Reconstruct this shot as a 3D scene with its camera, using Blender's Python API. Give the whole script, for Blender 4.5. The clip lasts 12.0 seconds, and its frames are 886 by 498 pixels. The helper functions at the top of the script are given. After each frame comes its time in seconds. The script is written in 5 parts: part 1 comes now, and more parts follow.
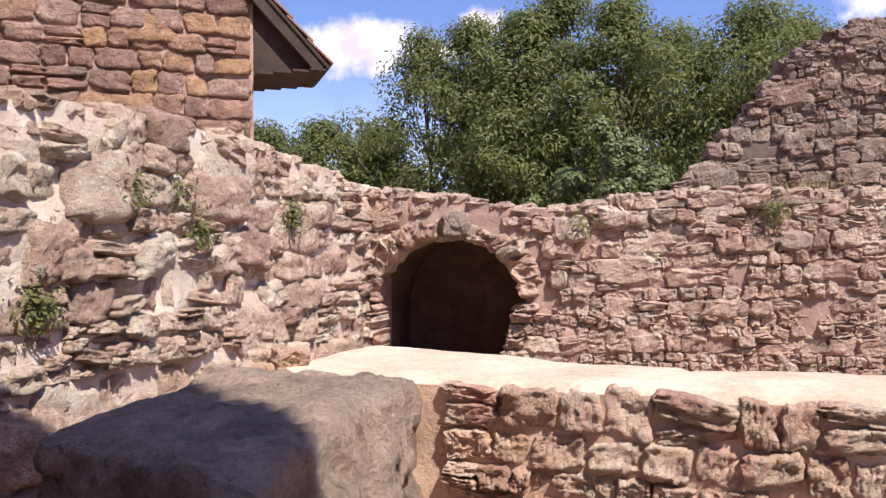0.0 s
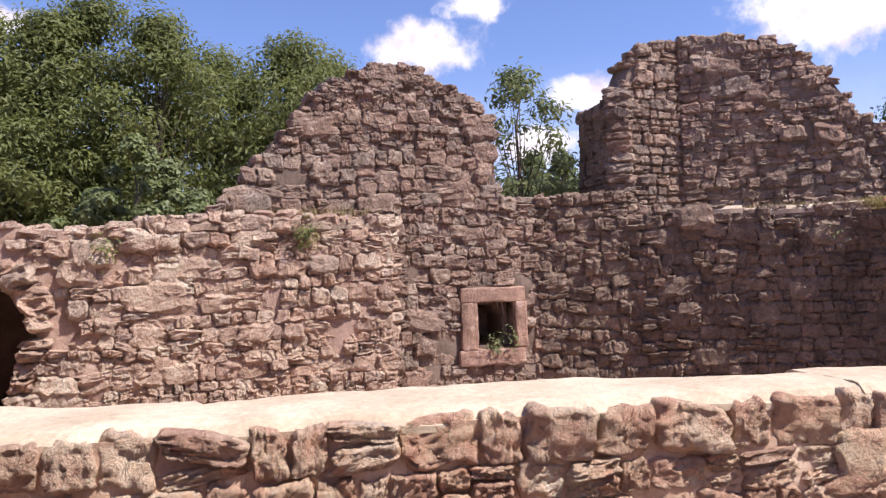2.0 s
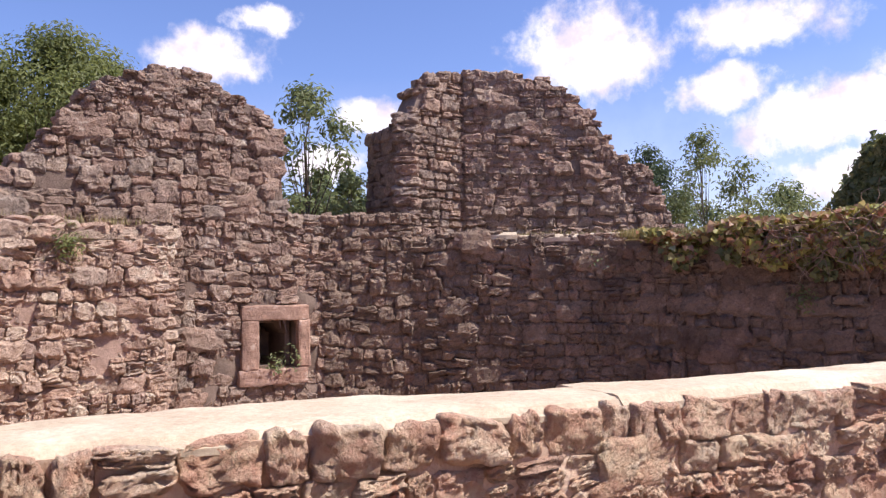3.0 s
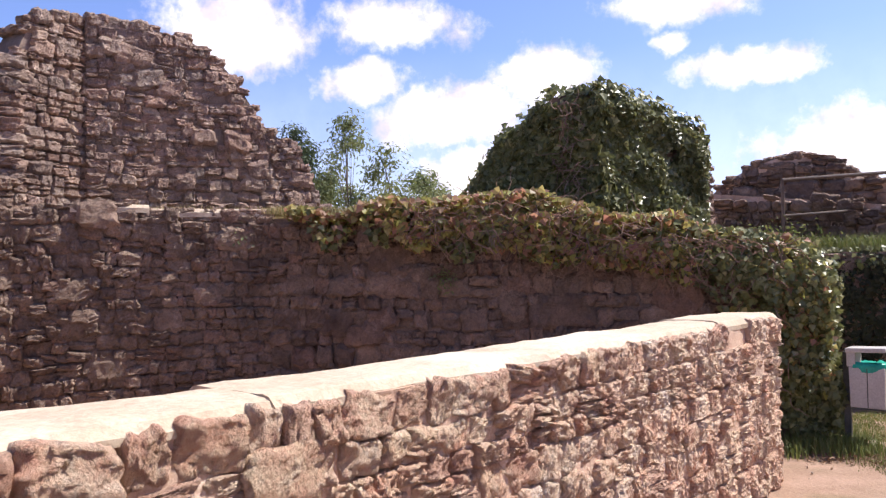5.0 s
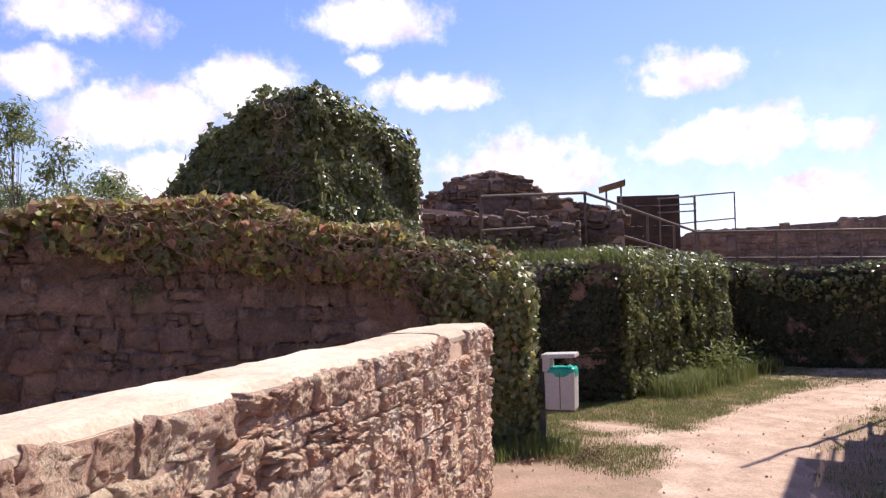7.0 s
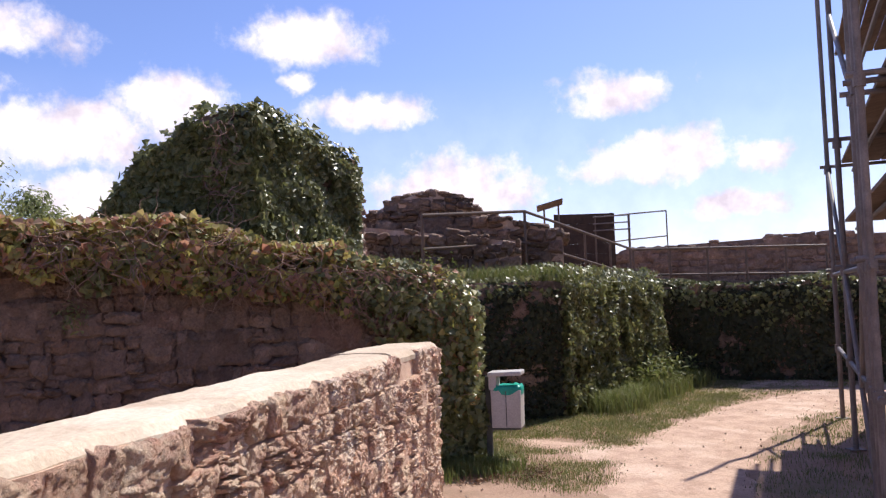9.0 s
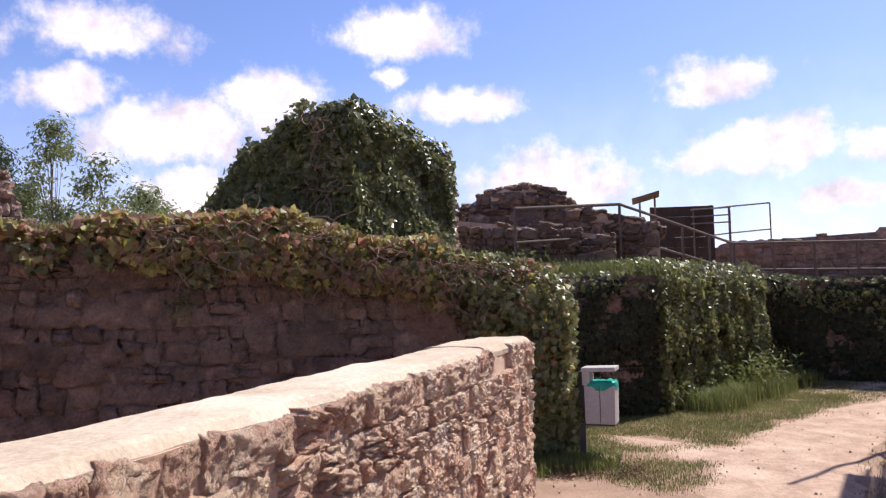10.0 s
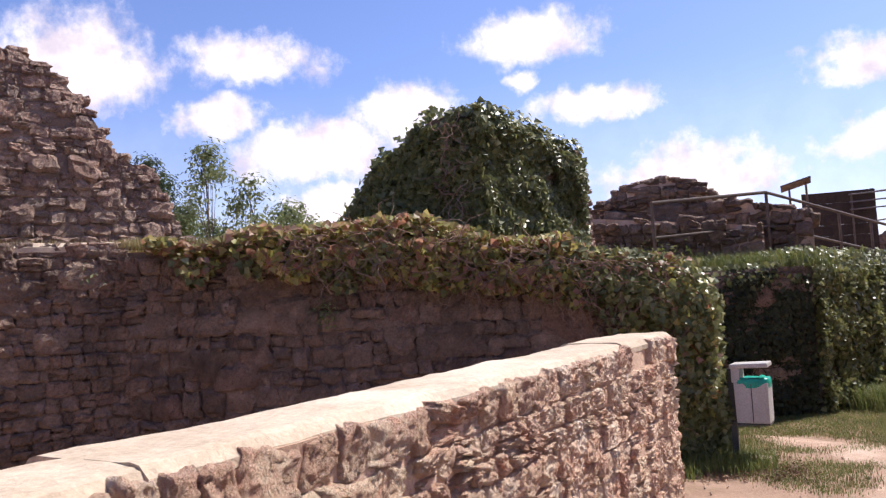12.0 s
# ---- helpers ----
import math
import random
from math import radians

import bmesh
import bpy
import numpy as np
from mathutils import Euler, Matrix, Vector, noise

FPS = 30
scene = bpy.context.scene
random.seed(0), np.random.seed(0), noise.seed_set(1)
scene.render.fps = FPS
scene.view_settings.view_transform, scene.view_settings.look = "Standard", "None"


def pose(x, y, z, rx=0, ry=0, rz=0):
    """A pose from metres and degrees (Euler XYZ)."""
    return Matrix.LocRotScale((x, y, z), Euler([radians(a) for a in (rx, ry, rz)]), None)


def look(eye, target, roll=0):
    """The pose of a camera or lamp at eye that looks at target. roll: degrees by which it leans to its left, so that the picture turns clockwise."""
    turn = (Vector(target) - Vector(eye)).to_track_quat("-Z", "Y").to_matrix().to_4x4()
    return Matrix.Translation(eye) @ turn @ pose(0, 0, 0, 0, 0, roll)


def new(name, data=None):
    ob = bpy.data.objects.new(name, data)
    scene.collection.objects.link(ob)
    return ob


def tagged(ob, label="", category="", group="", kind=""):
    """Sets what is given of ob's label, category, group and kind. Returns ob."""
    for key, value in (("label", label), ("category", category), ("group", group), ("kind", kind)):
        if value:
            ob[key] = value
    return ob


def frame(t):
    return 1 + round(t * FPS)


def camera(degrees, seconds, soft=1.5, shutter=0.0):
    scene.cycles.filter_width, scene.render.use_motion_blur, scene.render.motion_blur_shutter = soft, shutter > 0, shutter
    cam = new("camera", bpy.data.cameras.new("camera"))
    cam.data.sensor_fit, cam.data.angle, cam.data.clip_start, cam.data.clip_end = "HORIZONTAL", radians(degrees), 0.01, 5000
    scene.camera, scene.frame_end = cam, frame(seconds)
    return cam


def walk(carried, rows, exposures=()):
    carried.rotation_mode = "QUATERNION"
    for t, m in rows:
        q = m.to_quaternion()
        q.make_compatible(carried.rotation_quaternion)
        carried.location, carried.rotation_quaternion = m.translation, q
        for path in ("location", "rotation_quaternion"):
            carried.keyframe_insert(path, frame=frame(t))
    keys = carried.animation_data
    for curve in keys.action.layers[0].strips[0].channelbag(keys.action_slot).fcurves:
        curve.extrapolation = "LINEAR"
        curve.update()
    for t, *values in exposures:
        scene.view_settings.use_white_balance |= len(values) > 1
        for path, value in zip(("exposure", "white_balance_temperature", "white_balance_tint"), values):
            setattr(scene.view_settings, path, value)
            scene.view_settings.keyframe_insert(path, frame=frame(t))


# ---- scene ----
cam = camera(59.44, 12.0, soft=1.3)
PATH = [
    (0, pose(-0.755, -0.621, 1.952, 91.27, 0.70, -1.51)),
    (0.5, pose(-0.659, -0.538, 1.930, 88.33, 0.21, -5.22)),
    (1, pose(-0.492, -0.470, 1.908, 91.36, 0.20, -14.78)),
    (1.5, pose(-0.468, -0.449, 1.918, 92.11, 1.43, -23.74)),
    (2, pose(-0.538, -0.415, 1.936, 92.42, 2.13, -33.93)),
    (2.5, pose(-0.577, -0.403, 1.928, 93.02, 1.82, -42.05)),
    (2.7, pose(-0.588, -0.400, 1.927, 93.22, 1.45, -45.65)),
    (4.3, pose(-0.141, -0.197, 1.907, 92.79, 0.66, -60.89)),
    (4.5, pose(-0.090, -0.180, 1.908, 92.40, 0.70, -63.62)),
    (5, pose(-0.009, -0.048, 1.907, 91.74, 1.00, -75.94)),
    (5.5, pose(0.092, 0.174, 1.924, 91.80, 1.75, -85.34)),
    (6, pose(0.212, 0.233, 1.920, 91.98, 1.55, -90.77)),
    (6.5, pose(0.343, 0.176, 1.908, 92.13, 1.08, -93.24)),
    (7, pose(0.430, 0.166, 1.911, 92.21, 1.13, -98.11)),
    (7.5, pose(0.468, 0.224, 1.920, 91.91, 1.71, -103.20)),
    (7.7, pose(0.481, 0.249, 1.931, 91.89, 1.81, -104.81)),
    (8.4, pose(0.497, 0.271, 1.918, 92.87, 1.70, -106.08)),
    (9.3, pose(0.510, 0.289, 1.908, 93.68, 1.62, -100.40)),
    (9.5, pose(0.515, 0.300, 1.918, 93.54, 1.32, -98.89)),
    (10, pose(0.479, 0.295, 1.921, 93.15, 1.27, -96.21)),
    (10.5, pose(0.495, 0.301, 1.912, 92.96, 1.70, -94.93)),
    (11, pose(0.459, 0.287, 1.921, 92.89, 2.25, -94.58)),
    (11.5, pose(0.444, 0.260, 1.916, 93.22, 2.99, -93.47)),
    (12, pose(0.465, 0.237, 1.868, 93.94, 3.24, -85.86)),
]
walk(cam, PATH, [(0, 0.5), (2.7, 0.5), (5.0, 0.62), (7.0, 0.46), (9.5, 0.33), (12, 0.42)])

# ---- light ----
SUN_AZ, SUN_EL = 147.5, 53.0


def toward(azimuth, elevation=0.0):
    a, e = radians(azimuth), radians(elevation)
    return Vector((math.sin(a) * math.cos(e), math.cos(a) * math.cos(e), math.sin(e)))


sun = new("sun", bpy.data.lights.new("sun", "SUN"))
sun.data.energy, sun.data.angle, sun.data.color = 5.0, radians(0.53), (1.0, 0.95, 0.885)
sun.matrix_world = look(toward(SUN_AZ, SUN_EL) * 60, (0, 0, 0))

world = bpy.data.worlds.new("sky")
scene.world = world
world.use_nodes = True
W = world.node_tree
W.nodes.clear()


def node(tree, kind, sets=None, **ins):
    n = tree.nodes.new(kind)
    for k, v in (sets or {}).items():
        setattr(n, k, v)
    for k, v in ins.items():
        sock = n.inputs[int(k[1:])] if k[0] == "i" and k[1:].isdigit() else n.inputs[k.replace("_", " ")]
        if isinstance(v, bpy.types.NodeSocket):
            tree.links.new(v, sock)
        else:
            sock.default_value = v
    return n


def calc(tree, op, a, b=0.0, c=0.0, clamp=False):
    return node(tree, "ShaderNodeMath", {"operation": op, "use_clamp": clamp}, i0=a, i1=b, i2=c).outputs[0]


def mixc(tree, fac, a, b, mode="MIX"):
    return node(tree, "ShaderNodeMix", {"data_type": "RGBA", "blend_type": mode}, i0=fac, i6=a, i7=b).outputs[2]


def ramp(tree, fac, stops):
    r = node(tree, "ShaderNodeValToRGB", Fac=fac)
    el = r.color_ramp.elements
    while len(el) < len(stops):
        el.new(0.5)
    for e, (p, c) in zip(el, stops):
        e.position, e.color = p, (*c, 1.0)
    return r.outputs[0]


# clouds: azimuth, elevation, half width, half height in degrees
CLOUDS = [(-4.3, 15.7, 6, 2.2), (-9.2, 13.8, 2, 0.9), (5.5, 17.6, 1.6, 1.0), (1.9, 15.9, 2, 0.8), (33.0, 17.1, 4.2, 2.0), (36.9, 19.7, 2.6, 1.2), (45.1, 13.1, 3.2, 1.6), (40.9, 9.9, 4, 2), (61.2, 17.2, 6, 4), (72.3, 17.8, 5.5, 2.2), (70.4, 13.8, 4, 1.5), (77.3, 11.4, 7.5, 2.8), (83.6, 13.9, 4.5, 2.6), (77.4, 7.1, 6, 2.2), (92.9, 15.8, 1.8, 0.9), (93.5, 18.7, 5.5, 2.2), (98.0, 13.6, 5.0, 1.5), (104.6, 7.9, 7.5, 3.0), (116.3, 14.1, 5.2, 1.7), (118.9, 9.4, 6.8, 2.2), (123.9, 5.5, 4.5, 1.3), (126.9, 8.5, 2.4, 1.2)]
geo = node(W, "ShaderNodeTexCoord").outputs["Generated"]
sep = node(W, "ShaderNodeSeparateXYZ", Vector=geo).outputs
azim = calc(W, "MULTIPLY", calc(W, "ARCTAN2", sep[0], sep[1]), 57.2958)
elev = calc(W, "MULTIPLY", calc(W, "ARCSINE", sep[2]), 57.2958)
pair = node(W, "ShaderNodeCombineXYZ", X=azim, Y=elev).outputs[0]
warp = node(W, "ShaderNodeTexNoise", Scale=9.0, Detail=5.0, Roughness=0.6, Vector=geo).outputs["Color"]
warp = node(W, "ShaderNodeVectorMath", {"operation": "MULTIPLY_ADD"}, i0=warp, i1=(7.0, 3.0, 0.0), i2=(-3.5, -1.5, 0.0)).outputs[0]
pair = node(W, "ShaderNodeVectorMath", {"operation": "ADD"}, i0=pair, i1=warp).outputs[0]
cover = None
for ca, ce, wa, we in CLOUDS:
    off = node(W, "ShaderNodeVectorMath", {"operation": "MULTIPLY_ADD"}, i0=pair, i1=(1 / wa, 1 / we, 0.0), i2=(-ca / wa, -ce / we, 0.0)).outputs[0]
    d = calc(W, "SUBTRACT", 1.0, node(W, "ShaderNodeVectorMath", {"operation": "LENGTH"}, i0=off).outputs["Value"])
    cover = d if cover is None else calc(W, "MAXIMUM", cover, d)
fine = node(W, "ShaderNodeTexNoise", Scale=28.0, Detail=6.0, Roughness=0.62, Vector=geo).outputs["Fac"]
cover = calc(W, "ADD", cover, calc(W, "MULTIPLY", calc(W, "SUBTRACT", fine, 0.5), 1.5))
cover = node(W, "ShaderNodeMapRange", {"interpolation_type": "SMOOTHSTEP"}, Value=cover, i1=-0.12, i2=0.62).outputs[0]
# thin high veil near the horizon
veil = node(W, "ShaderNodeMapRange", Value=elev, i1=0.0, i2=16.0, i3=0.35, i4=0.0).outputs[0]
cover = calc(W, "MAXIMUM", cover, veil)
sky = node(W, "ShaderNodeTexSky", {"sky_type": "NISHITA", "sun_disc": False, "sun_elevation": radians(SUN_EL), "sun_rotation": radians(SUN_AZ),
                                   "altitude": 300.0, "air_density": 1.0, "dust_density": 0.6, "ozone_density": 2.0}).outputs[0]
sky = mixc(W, 1.0, sky, (1.0, 0.98, 1.32, 1.0), "MULTIPLY")
puffs = node(W, "ShaderNodeTexNoise", Scale=17.0, Detail=5.0, Roughness=0.6, Vector=geo).outputs["Fac"]
cloud = ramp(W, puffs, [(0.36, (6.3, 5.55, 6.5)), (0.6, (9.6, 8.8, 9.4))])
both = node(W, "ShaderNodeMix", {"data_type": "RGBA"}, i0=cover, i6=sky, i7=cloud).outputs[2]
back = node(W, "ShaderNodeBackground", Color=both, Strength=0.11)
out = node(W, "ShaderNodeOutputWorld", Surface=back.outputs[0])


# ---- materials ----
def material(name, rough=0.9, metal=0.0):
    m = bpy.data.materials.new(name)
    m.use_nodes = True
    t = m.node_tree
    b = t.nodes["Principled BSDF"]
    b.inputs["Roughness"].default_value, b.inputs["Metallic"].default_value = rough, metal
    b.inputs["Specular IOR Level"].default_value = 0.25
    return m, t, b


def noise_of(tree, scale, detail=6.0, rough=0.6, stretch=None):
    p = node(tree, "ShaderNodeNewGeometry").outputs["Position"]
    if stretch:
        p = node(tree, "ShaderNodeVectorMath", {"operation": "MULTIPLY"}, i0=p, i1=stretch).outputs[0]
    return node(tree, "ShaderNodeTexNoise", Scale=scale, Detail=detail, Roughness=rough, Vector=p).outputs["Fac"]


def stepped(tree, fac, lo, hi):
    return node(tree, "ShaderNodeMapRange", {"interpolation_type": "SMOOTHSTEP"}, Value=fac, i1=lo, i2=hi).outputs[0]


def stone_material(name, tones, joined=False, pale=(0.74, 0.66, 0.57), dark=(0.10, 0.075, 0.06), grain=1.0, pale_amount=0.5, bump=1.0, pits=0.75):
    """Rough sandstone: tone by piece, mottled, with pale mortar smears, dark pits and a rough relief."""
    m, t, b = material(name, 0.95)
    pick = node(t, "ShaderNodeNewGeometry").outputs["Random Per Island"] if joined else node(t, "ShaderNodeObjectInfo").outputs["Random"]
    stops = [(i / max(1, len(tones) - 1), c) for i, c in enumerate(tones)]
    col = ramp(t, pick, stops)
    big, mid, small = noise_of(t, 1.1 * grain, 4), noise_of(t, 7.0 * grain, 6, 0.65), noise_of(t, 48.0 * grain, 5, 0.7)
    col = mixc(t, 0.5, col, ramp(t, mid, [(0.28, (0.2, 0.18, 0.17)), (0.48, (0.5, 0.5, 0.5)), (0.70, (0.84, 0.78, 0.755))]), "OVERLAY")
    col = mixc(t, 0.5, col, ramp(t, noise_of(t, 2.6 * grain, 5, 0.6), [(0.32, (0.3, 0.27, 0.27)), (0.48, (0.52, 0.51, 0.51)), (0.68, (0.76, 0.725, 0.715))]), "OVERLAY")
    col = mixc(t, 0.3, col, ramp(t, small, [(0.3, (0.2, 0.19, 0.18)), (0.7, (0.8, 0.8, 0.8))]), "OVERLAY")
    smear = calc(t, "MULTIPLY", stepped(t, mid, 0.55, 0.72), pale_amount)
    smear = calc(t, "MULTIPLY", smear, stepped(t, big, 0.36, 0.56))
    col = mixc(t, smear, col, (*pale, 1.0))
    col = mixc(t, calc(t, "MULTIPLY", stepped(t, noise_of(t, 19.0 * grain, 6, 0.7), 0.56, 0.70), pits), col, (*dark, 1.0))
    t.links.new(col, b.inputs["Base Color"])
    h = calc(t, "ADD", calc(t, "MULTIPLY", noise_of(t, 8.0 * grain, 10, 0.72), 1.7), calc(t, "MULTIPLY", noise_of(t, 26.0 * grain, 4, 0.6), 0.42))
    bp = node(t, "ShaderNodeBump", Strength=1.0, Distance=0.055 * bump, Height=h)
    t.links.new(bp.outputs[0], b.inputs["Normal"])
    return m


def rough_material(name, a, b_, c=None, scale=6.0, fine_scale=60.0, bump=0.5, rough=0.92, depth=0.01, stretch=None):
    m, t, b = material(name, rough)
    n1, n2 = noise_of(t, scale, 7, 0.62, stretch), noise_of(t, fine_scale, 5, 0.7, stretch)
    col = mixc(t, stepped(t, n1, 0.35, 0.65), (*a, 1.0), (*b_, 1.0))
    if c:
        col = mixc(t, stepped(t, noise_of(t, scale * 0.31, 5), 0.5, 0.68), col, (*c, 1.0))
    col = mixc(t, 0.4, col, ramp(t, n2, [(0.3, (0.25, 0.25, 0.25)), (0.7, (0.75, 0.75, 0.75))]), "OVERLAY")
    t.links.new(col, b.inputs["Base Color"])
    bp = node(t, "ShaderNodeBump", Strength=bump, Distance=depth, Height=calc(t, "ADD", n1, calc(t, "MULTIPLY", n2, 0.4)))
    t.links.new(bp.outputs[0], b.inputs["Normal"])
    return m


def leaf_material(name, tones, gloss=0.45, thin=0.35):
    m, t, b = material(name, gloss)
    pick = node(t, "ShaderNodeNewGeometry").outputs["Random Per Island"]
    col = ramp(t, pick, [(i / (len(tones) - 1), c) for i, c in enumerate(tones)])
    col = mixc(t, 0.5, col, ramp(t, noise_of(t, 1.3, 3), [(0.3, (0.3, 0.3, 0.3)), (0.7, (0.7, 0.7, 0.6))]), "OVERLAY")
    t.links.new(col, b.inputs["Base Color"])
    b.inputs["Specular IOR Level"].default_value = 0.45
    tr = node(t, "ShaderNodeBsdfTranslucent", Color=col)
    mx = node(t, "ShaderNodeMixShader", i0=thin, i1=b.outputs[0], i2=tr.outputs[0])
    t.links.new(mx.outputs[0], t.nodes["Material Output"].inputs["Surface"])
    return m


RED = [(0.3, 0.2, 0.157), (0.37, 0.263, 0.207), (0.27, 0.184, 0.151), (0.41, 0.31, 0.247), (0.34, 0.221, 0.172), (0.33, 0.257, 0.212), (0.24, 0.168, 0.141)]
TAN = [(0.78, 0.54, 0.395), (0.68, 0.45, 0.33), (0.82, 0.59, 0.45), (0.76, 0.50, 0.355), (0.57, 0.37, 0.28), (0.80, 0.56, 0.42)]
ROSE = [(0.48, 0.326, 0.247), (0.56, 0.404, 0.313), (0.44, 0.299, 0.237), (0.61, 0.467, 0.369), (0.52, 0.341, 0.258), (0.52, 0.41, 0.328), (0.39, 0.273, 0.222)]
HOUSE = [(0.36, 0.22, 0.155), (0.33, 0.20, 0.16), (0.46, 0.27, 0.15), (0.38, 0.245, 0.19), (0.27, 0.165, 0.13), (0.42, 0.29, 0.225)]
PINK = [(0.63, 0.473, 0.369), (0.52, 0.362, 0.283), (0.69, 0.557, 0.444), (0.57, 0.41, 0.313), (0.4, 0.273, 0.217), (0.61, 0.43, 0.323)]
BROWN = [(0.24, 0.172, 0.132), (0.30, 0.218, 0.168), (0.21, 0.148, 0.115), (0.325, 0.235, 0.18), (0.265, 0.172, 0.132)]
M = {}
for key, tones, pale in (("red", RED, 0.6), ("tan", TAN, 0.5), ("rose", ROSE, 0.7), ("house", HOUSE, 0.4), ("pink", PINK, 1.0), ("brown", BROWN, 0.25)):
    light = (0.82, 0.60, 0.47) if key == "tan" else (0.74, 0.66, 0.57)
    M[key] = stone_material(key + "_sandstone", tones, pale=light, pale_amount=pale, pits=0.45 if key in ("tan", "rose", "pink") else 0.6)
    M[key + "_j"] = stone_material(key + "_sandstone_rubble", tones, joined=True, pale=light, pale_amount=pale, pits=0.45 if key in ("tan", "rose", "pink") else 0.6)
M["mortar"] = rough_material("lime_mortar", (0.62, 0.445, 0.335), (0.52, 0.36, 0.27), (0.68, 0.52, 0.41), 5.0, 55.0, 0.9, depth=0.02)
M["mortar_pale"] = rough_material("pale_lime_mortar", (0.70, 0.57, 0.47), (0.58, 0.45, 0.36), (0.76, 0.66, 0.57), 5.0, 55.0, 0.9, depth=0.03)
M["mortar_mid"] = rough_material("rose_mortar", (0.47, 0.315, 0.25), (0.37, 0.245, 0.195), (0.54, 0.38, 0.305), 5.0, 55.0, 0.9, depth=0.03)
M["mortar_warm"] = rough_material("warm_lime_mortar", (0.68, 0.475, 0.35), (0.58, 0.39, 0.285), (0.73, 0.55, 0.43), 5.0, 55.0, 0.9, depth=0.02)
M["mortar_dark"] = rough_material("dark_mortar", (0.225, 0.16, 0.13), (0.165, 0.118, 0.095), (0.29, 0.21, 0.17), 5.0, 55.0, 0.9, depth=0.02)
M["cap"] = rough_material("lime_coping", (0.615, 0.50, 0.38), (0.51, 0.395, 0.29), (0.67, 0.565, 0.445), 3.0, 34.0, 0.9, depth=0.015)
M["stub"] = stone_material("weathered_coping", [(0.48, 0.355, 0.275), (0.48, 0.355, 0.275)], pale=(0.74, 0.60, 0.47), pale_amount=1.0, dark=(0.10, 0.08, 0.065), bump=1.3, pits=0.75)
M["frame"] = stone_material("dressed_sandstone", [(0.34, 0.215, 0.165), (0.30, 0.19, 0.15)], pale_amount=0.5, bump=0.35, pits=0.4)
M["earth"] = rough_material("sandy_earth", (0.55, 0.38, 0.285), (0.43, 0.285, 0.21), (0.61, 0.445, 0.345), 3.4, 30.0, 1.0, depth=0.03)
M["soil"] = rough_material("turf_soil", (0.32, 0.205, 0.145), (0.40, 0.26, 0.19), (0.26, 0.185, 0.115), 2.6, 35.0, 0.8, depth=0.03)
M["steel"] = rough_material("weathered_steel", (0.18, 0.13, 0.10), (0.13, 0.095, 0.075), None, 9.0, 80.0, 0.2, 0.55)
M["tube"] = rough_material("scaffold_tube", (0.22, 0.19, 0.18), (0.17, 0.145, 0.135), (0.27, 0.235, 0.22), 7.0, 80.0, 0.2, 0.5)
M["wood"] = rough_material("weathered_boards", (0.26, 0.19, 0.15), (0.19, 0.135, 0.105), (0.31, 0.235, 0.185), 3.0, 40.0, 0.4, 0.85, stretch=(1.0, 6.0, 6.0))
# dark timber, lowered further to hold the shade under the eave
M["darkwood"] = rough_material("dark_rafters", (0.075, 0.05, 0.038), (0.05, 0.035, 0.027), None, 5.0, 50.0, 0.4, 0.85)
M["tile"] = rough_material("clay_tile", (0.36, 0.15, 0.10), (0.27, 0.11, 0.08), (0.30, 0.19, 0.15), 5.0, 40.0, 0.5, 0.85)
M["bin"] = rough_material("galvanised_sheet", (0.52, 0.485, 0.46), (0.47, 0.435, 0.41), None, 3.0, 60.0, 0.08, 0.5)
M["post"] = rough_material("grey_paint", (0.10, 0.10, 0.095), (0.075, 0.075, 0.07), None, 6.0, 70.0, 0.1, 0.5)
M["bag"] = rough_material("green_bag", (0.02, 0.30, 0.22), (0.03, 0.38, 0.28), None, 9.0, 40.0, 0.3, 0.3)
M["bark"] = rough_material("bark", (0.16, 0.12, 0.09), (0.10, 0.075, 0.055), (0.21, 0.17, 0.13), 6.0, 50.0, 0.8, 0.9)
M["stem"] = rough_material("dry_stems", (0.34, 0.225, 0.17), (0.24, 0.15, 0.115), (0.42, 0.31, 0.24), 4.0, 40.0, 0.3, 0.9)
M["leaf"] = leaf_material("ash_leaves", [(0.16, 0.18, 0.06), (0.21, 0.225, 0.075), (0.17, 0.19, 0.066), (0.25, 0.26, 0.095)], 0.55, 0.5)
M["leaf_pale"] = leaf_material("pale_leaves", [(0.18, 0.215, 0.085), (0.24, 0.265, 0.115), (0.155, 0.19, 0.085), (0.29, 0.30, 0.14)], 0.55, 0.4)
M["pine"] = leaf_material("pine_needles", [(0.06, 0.09, 0.04), (0.085, 0.115, 0.05), (0.06, 0.085, 0.045)], 0.6, 0.2)
M["ivy"] = leaf_material("ivy_leaves", [(0.12, 0.132, 0.053), (0.22, 0.225, 0.088), (0.15, 0.16, 0.063), (0.38, 0.365, 0.185)], 0.36, 0.36)
M["vine"] = leaf_material("creeper_leaves", [(0.33, 0.34, 0.09), (0.55, 0.49, 0.15), (0.20, 0.21, 0.065), (0.62, 0.48, 0.20), (0.40, 0.35, 0.11), (0.50, 0.23, 0.165), (0.22, 0.22, 0.07), (0.45, 0.225, 0.16), (0.58, 0.40, 0.27)], 0.5, 0.5)
# ivy copy with the deep shade put into its leaf colour
M["ivy_shade"] = leaf_material("shaded_ivy_leaves", [(0.04, 0.048, 0.024), (0.055, 0.06, 0.03), (0.045, 0.046, 0.028), (0.065, 0.07, 0.038)], 0.85, 0.12)
M["grass"] = leaf_material("grass_blades", [(0.13, 0.17, 0.045), (0.19, 0.215, 0.065), (0.25, 0.24, 0.10), (0.15, 0.19, 0.05)], 0.6, 0.35)
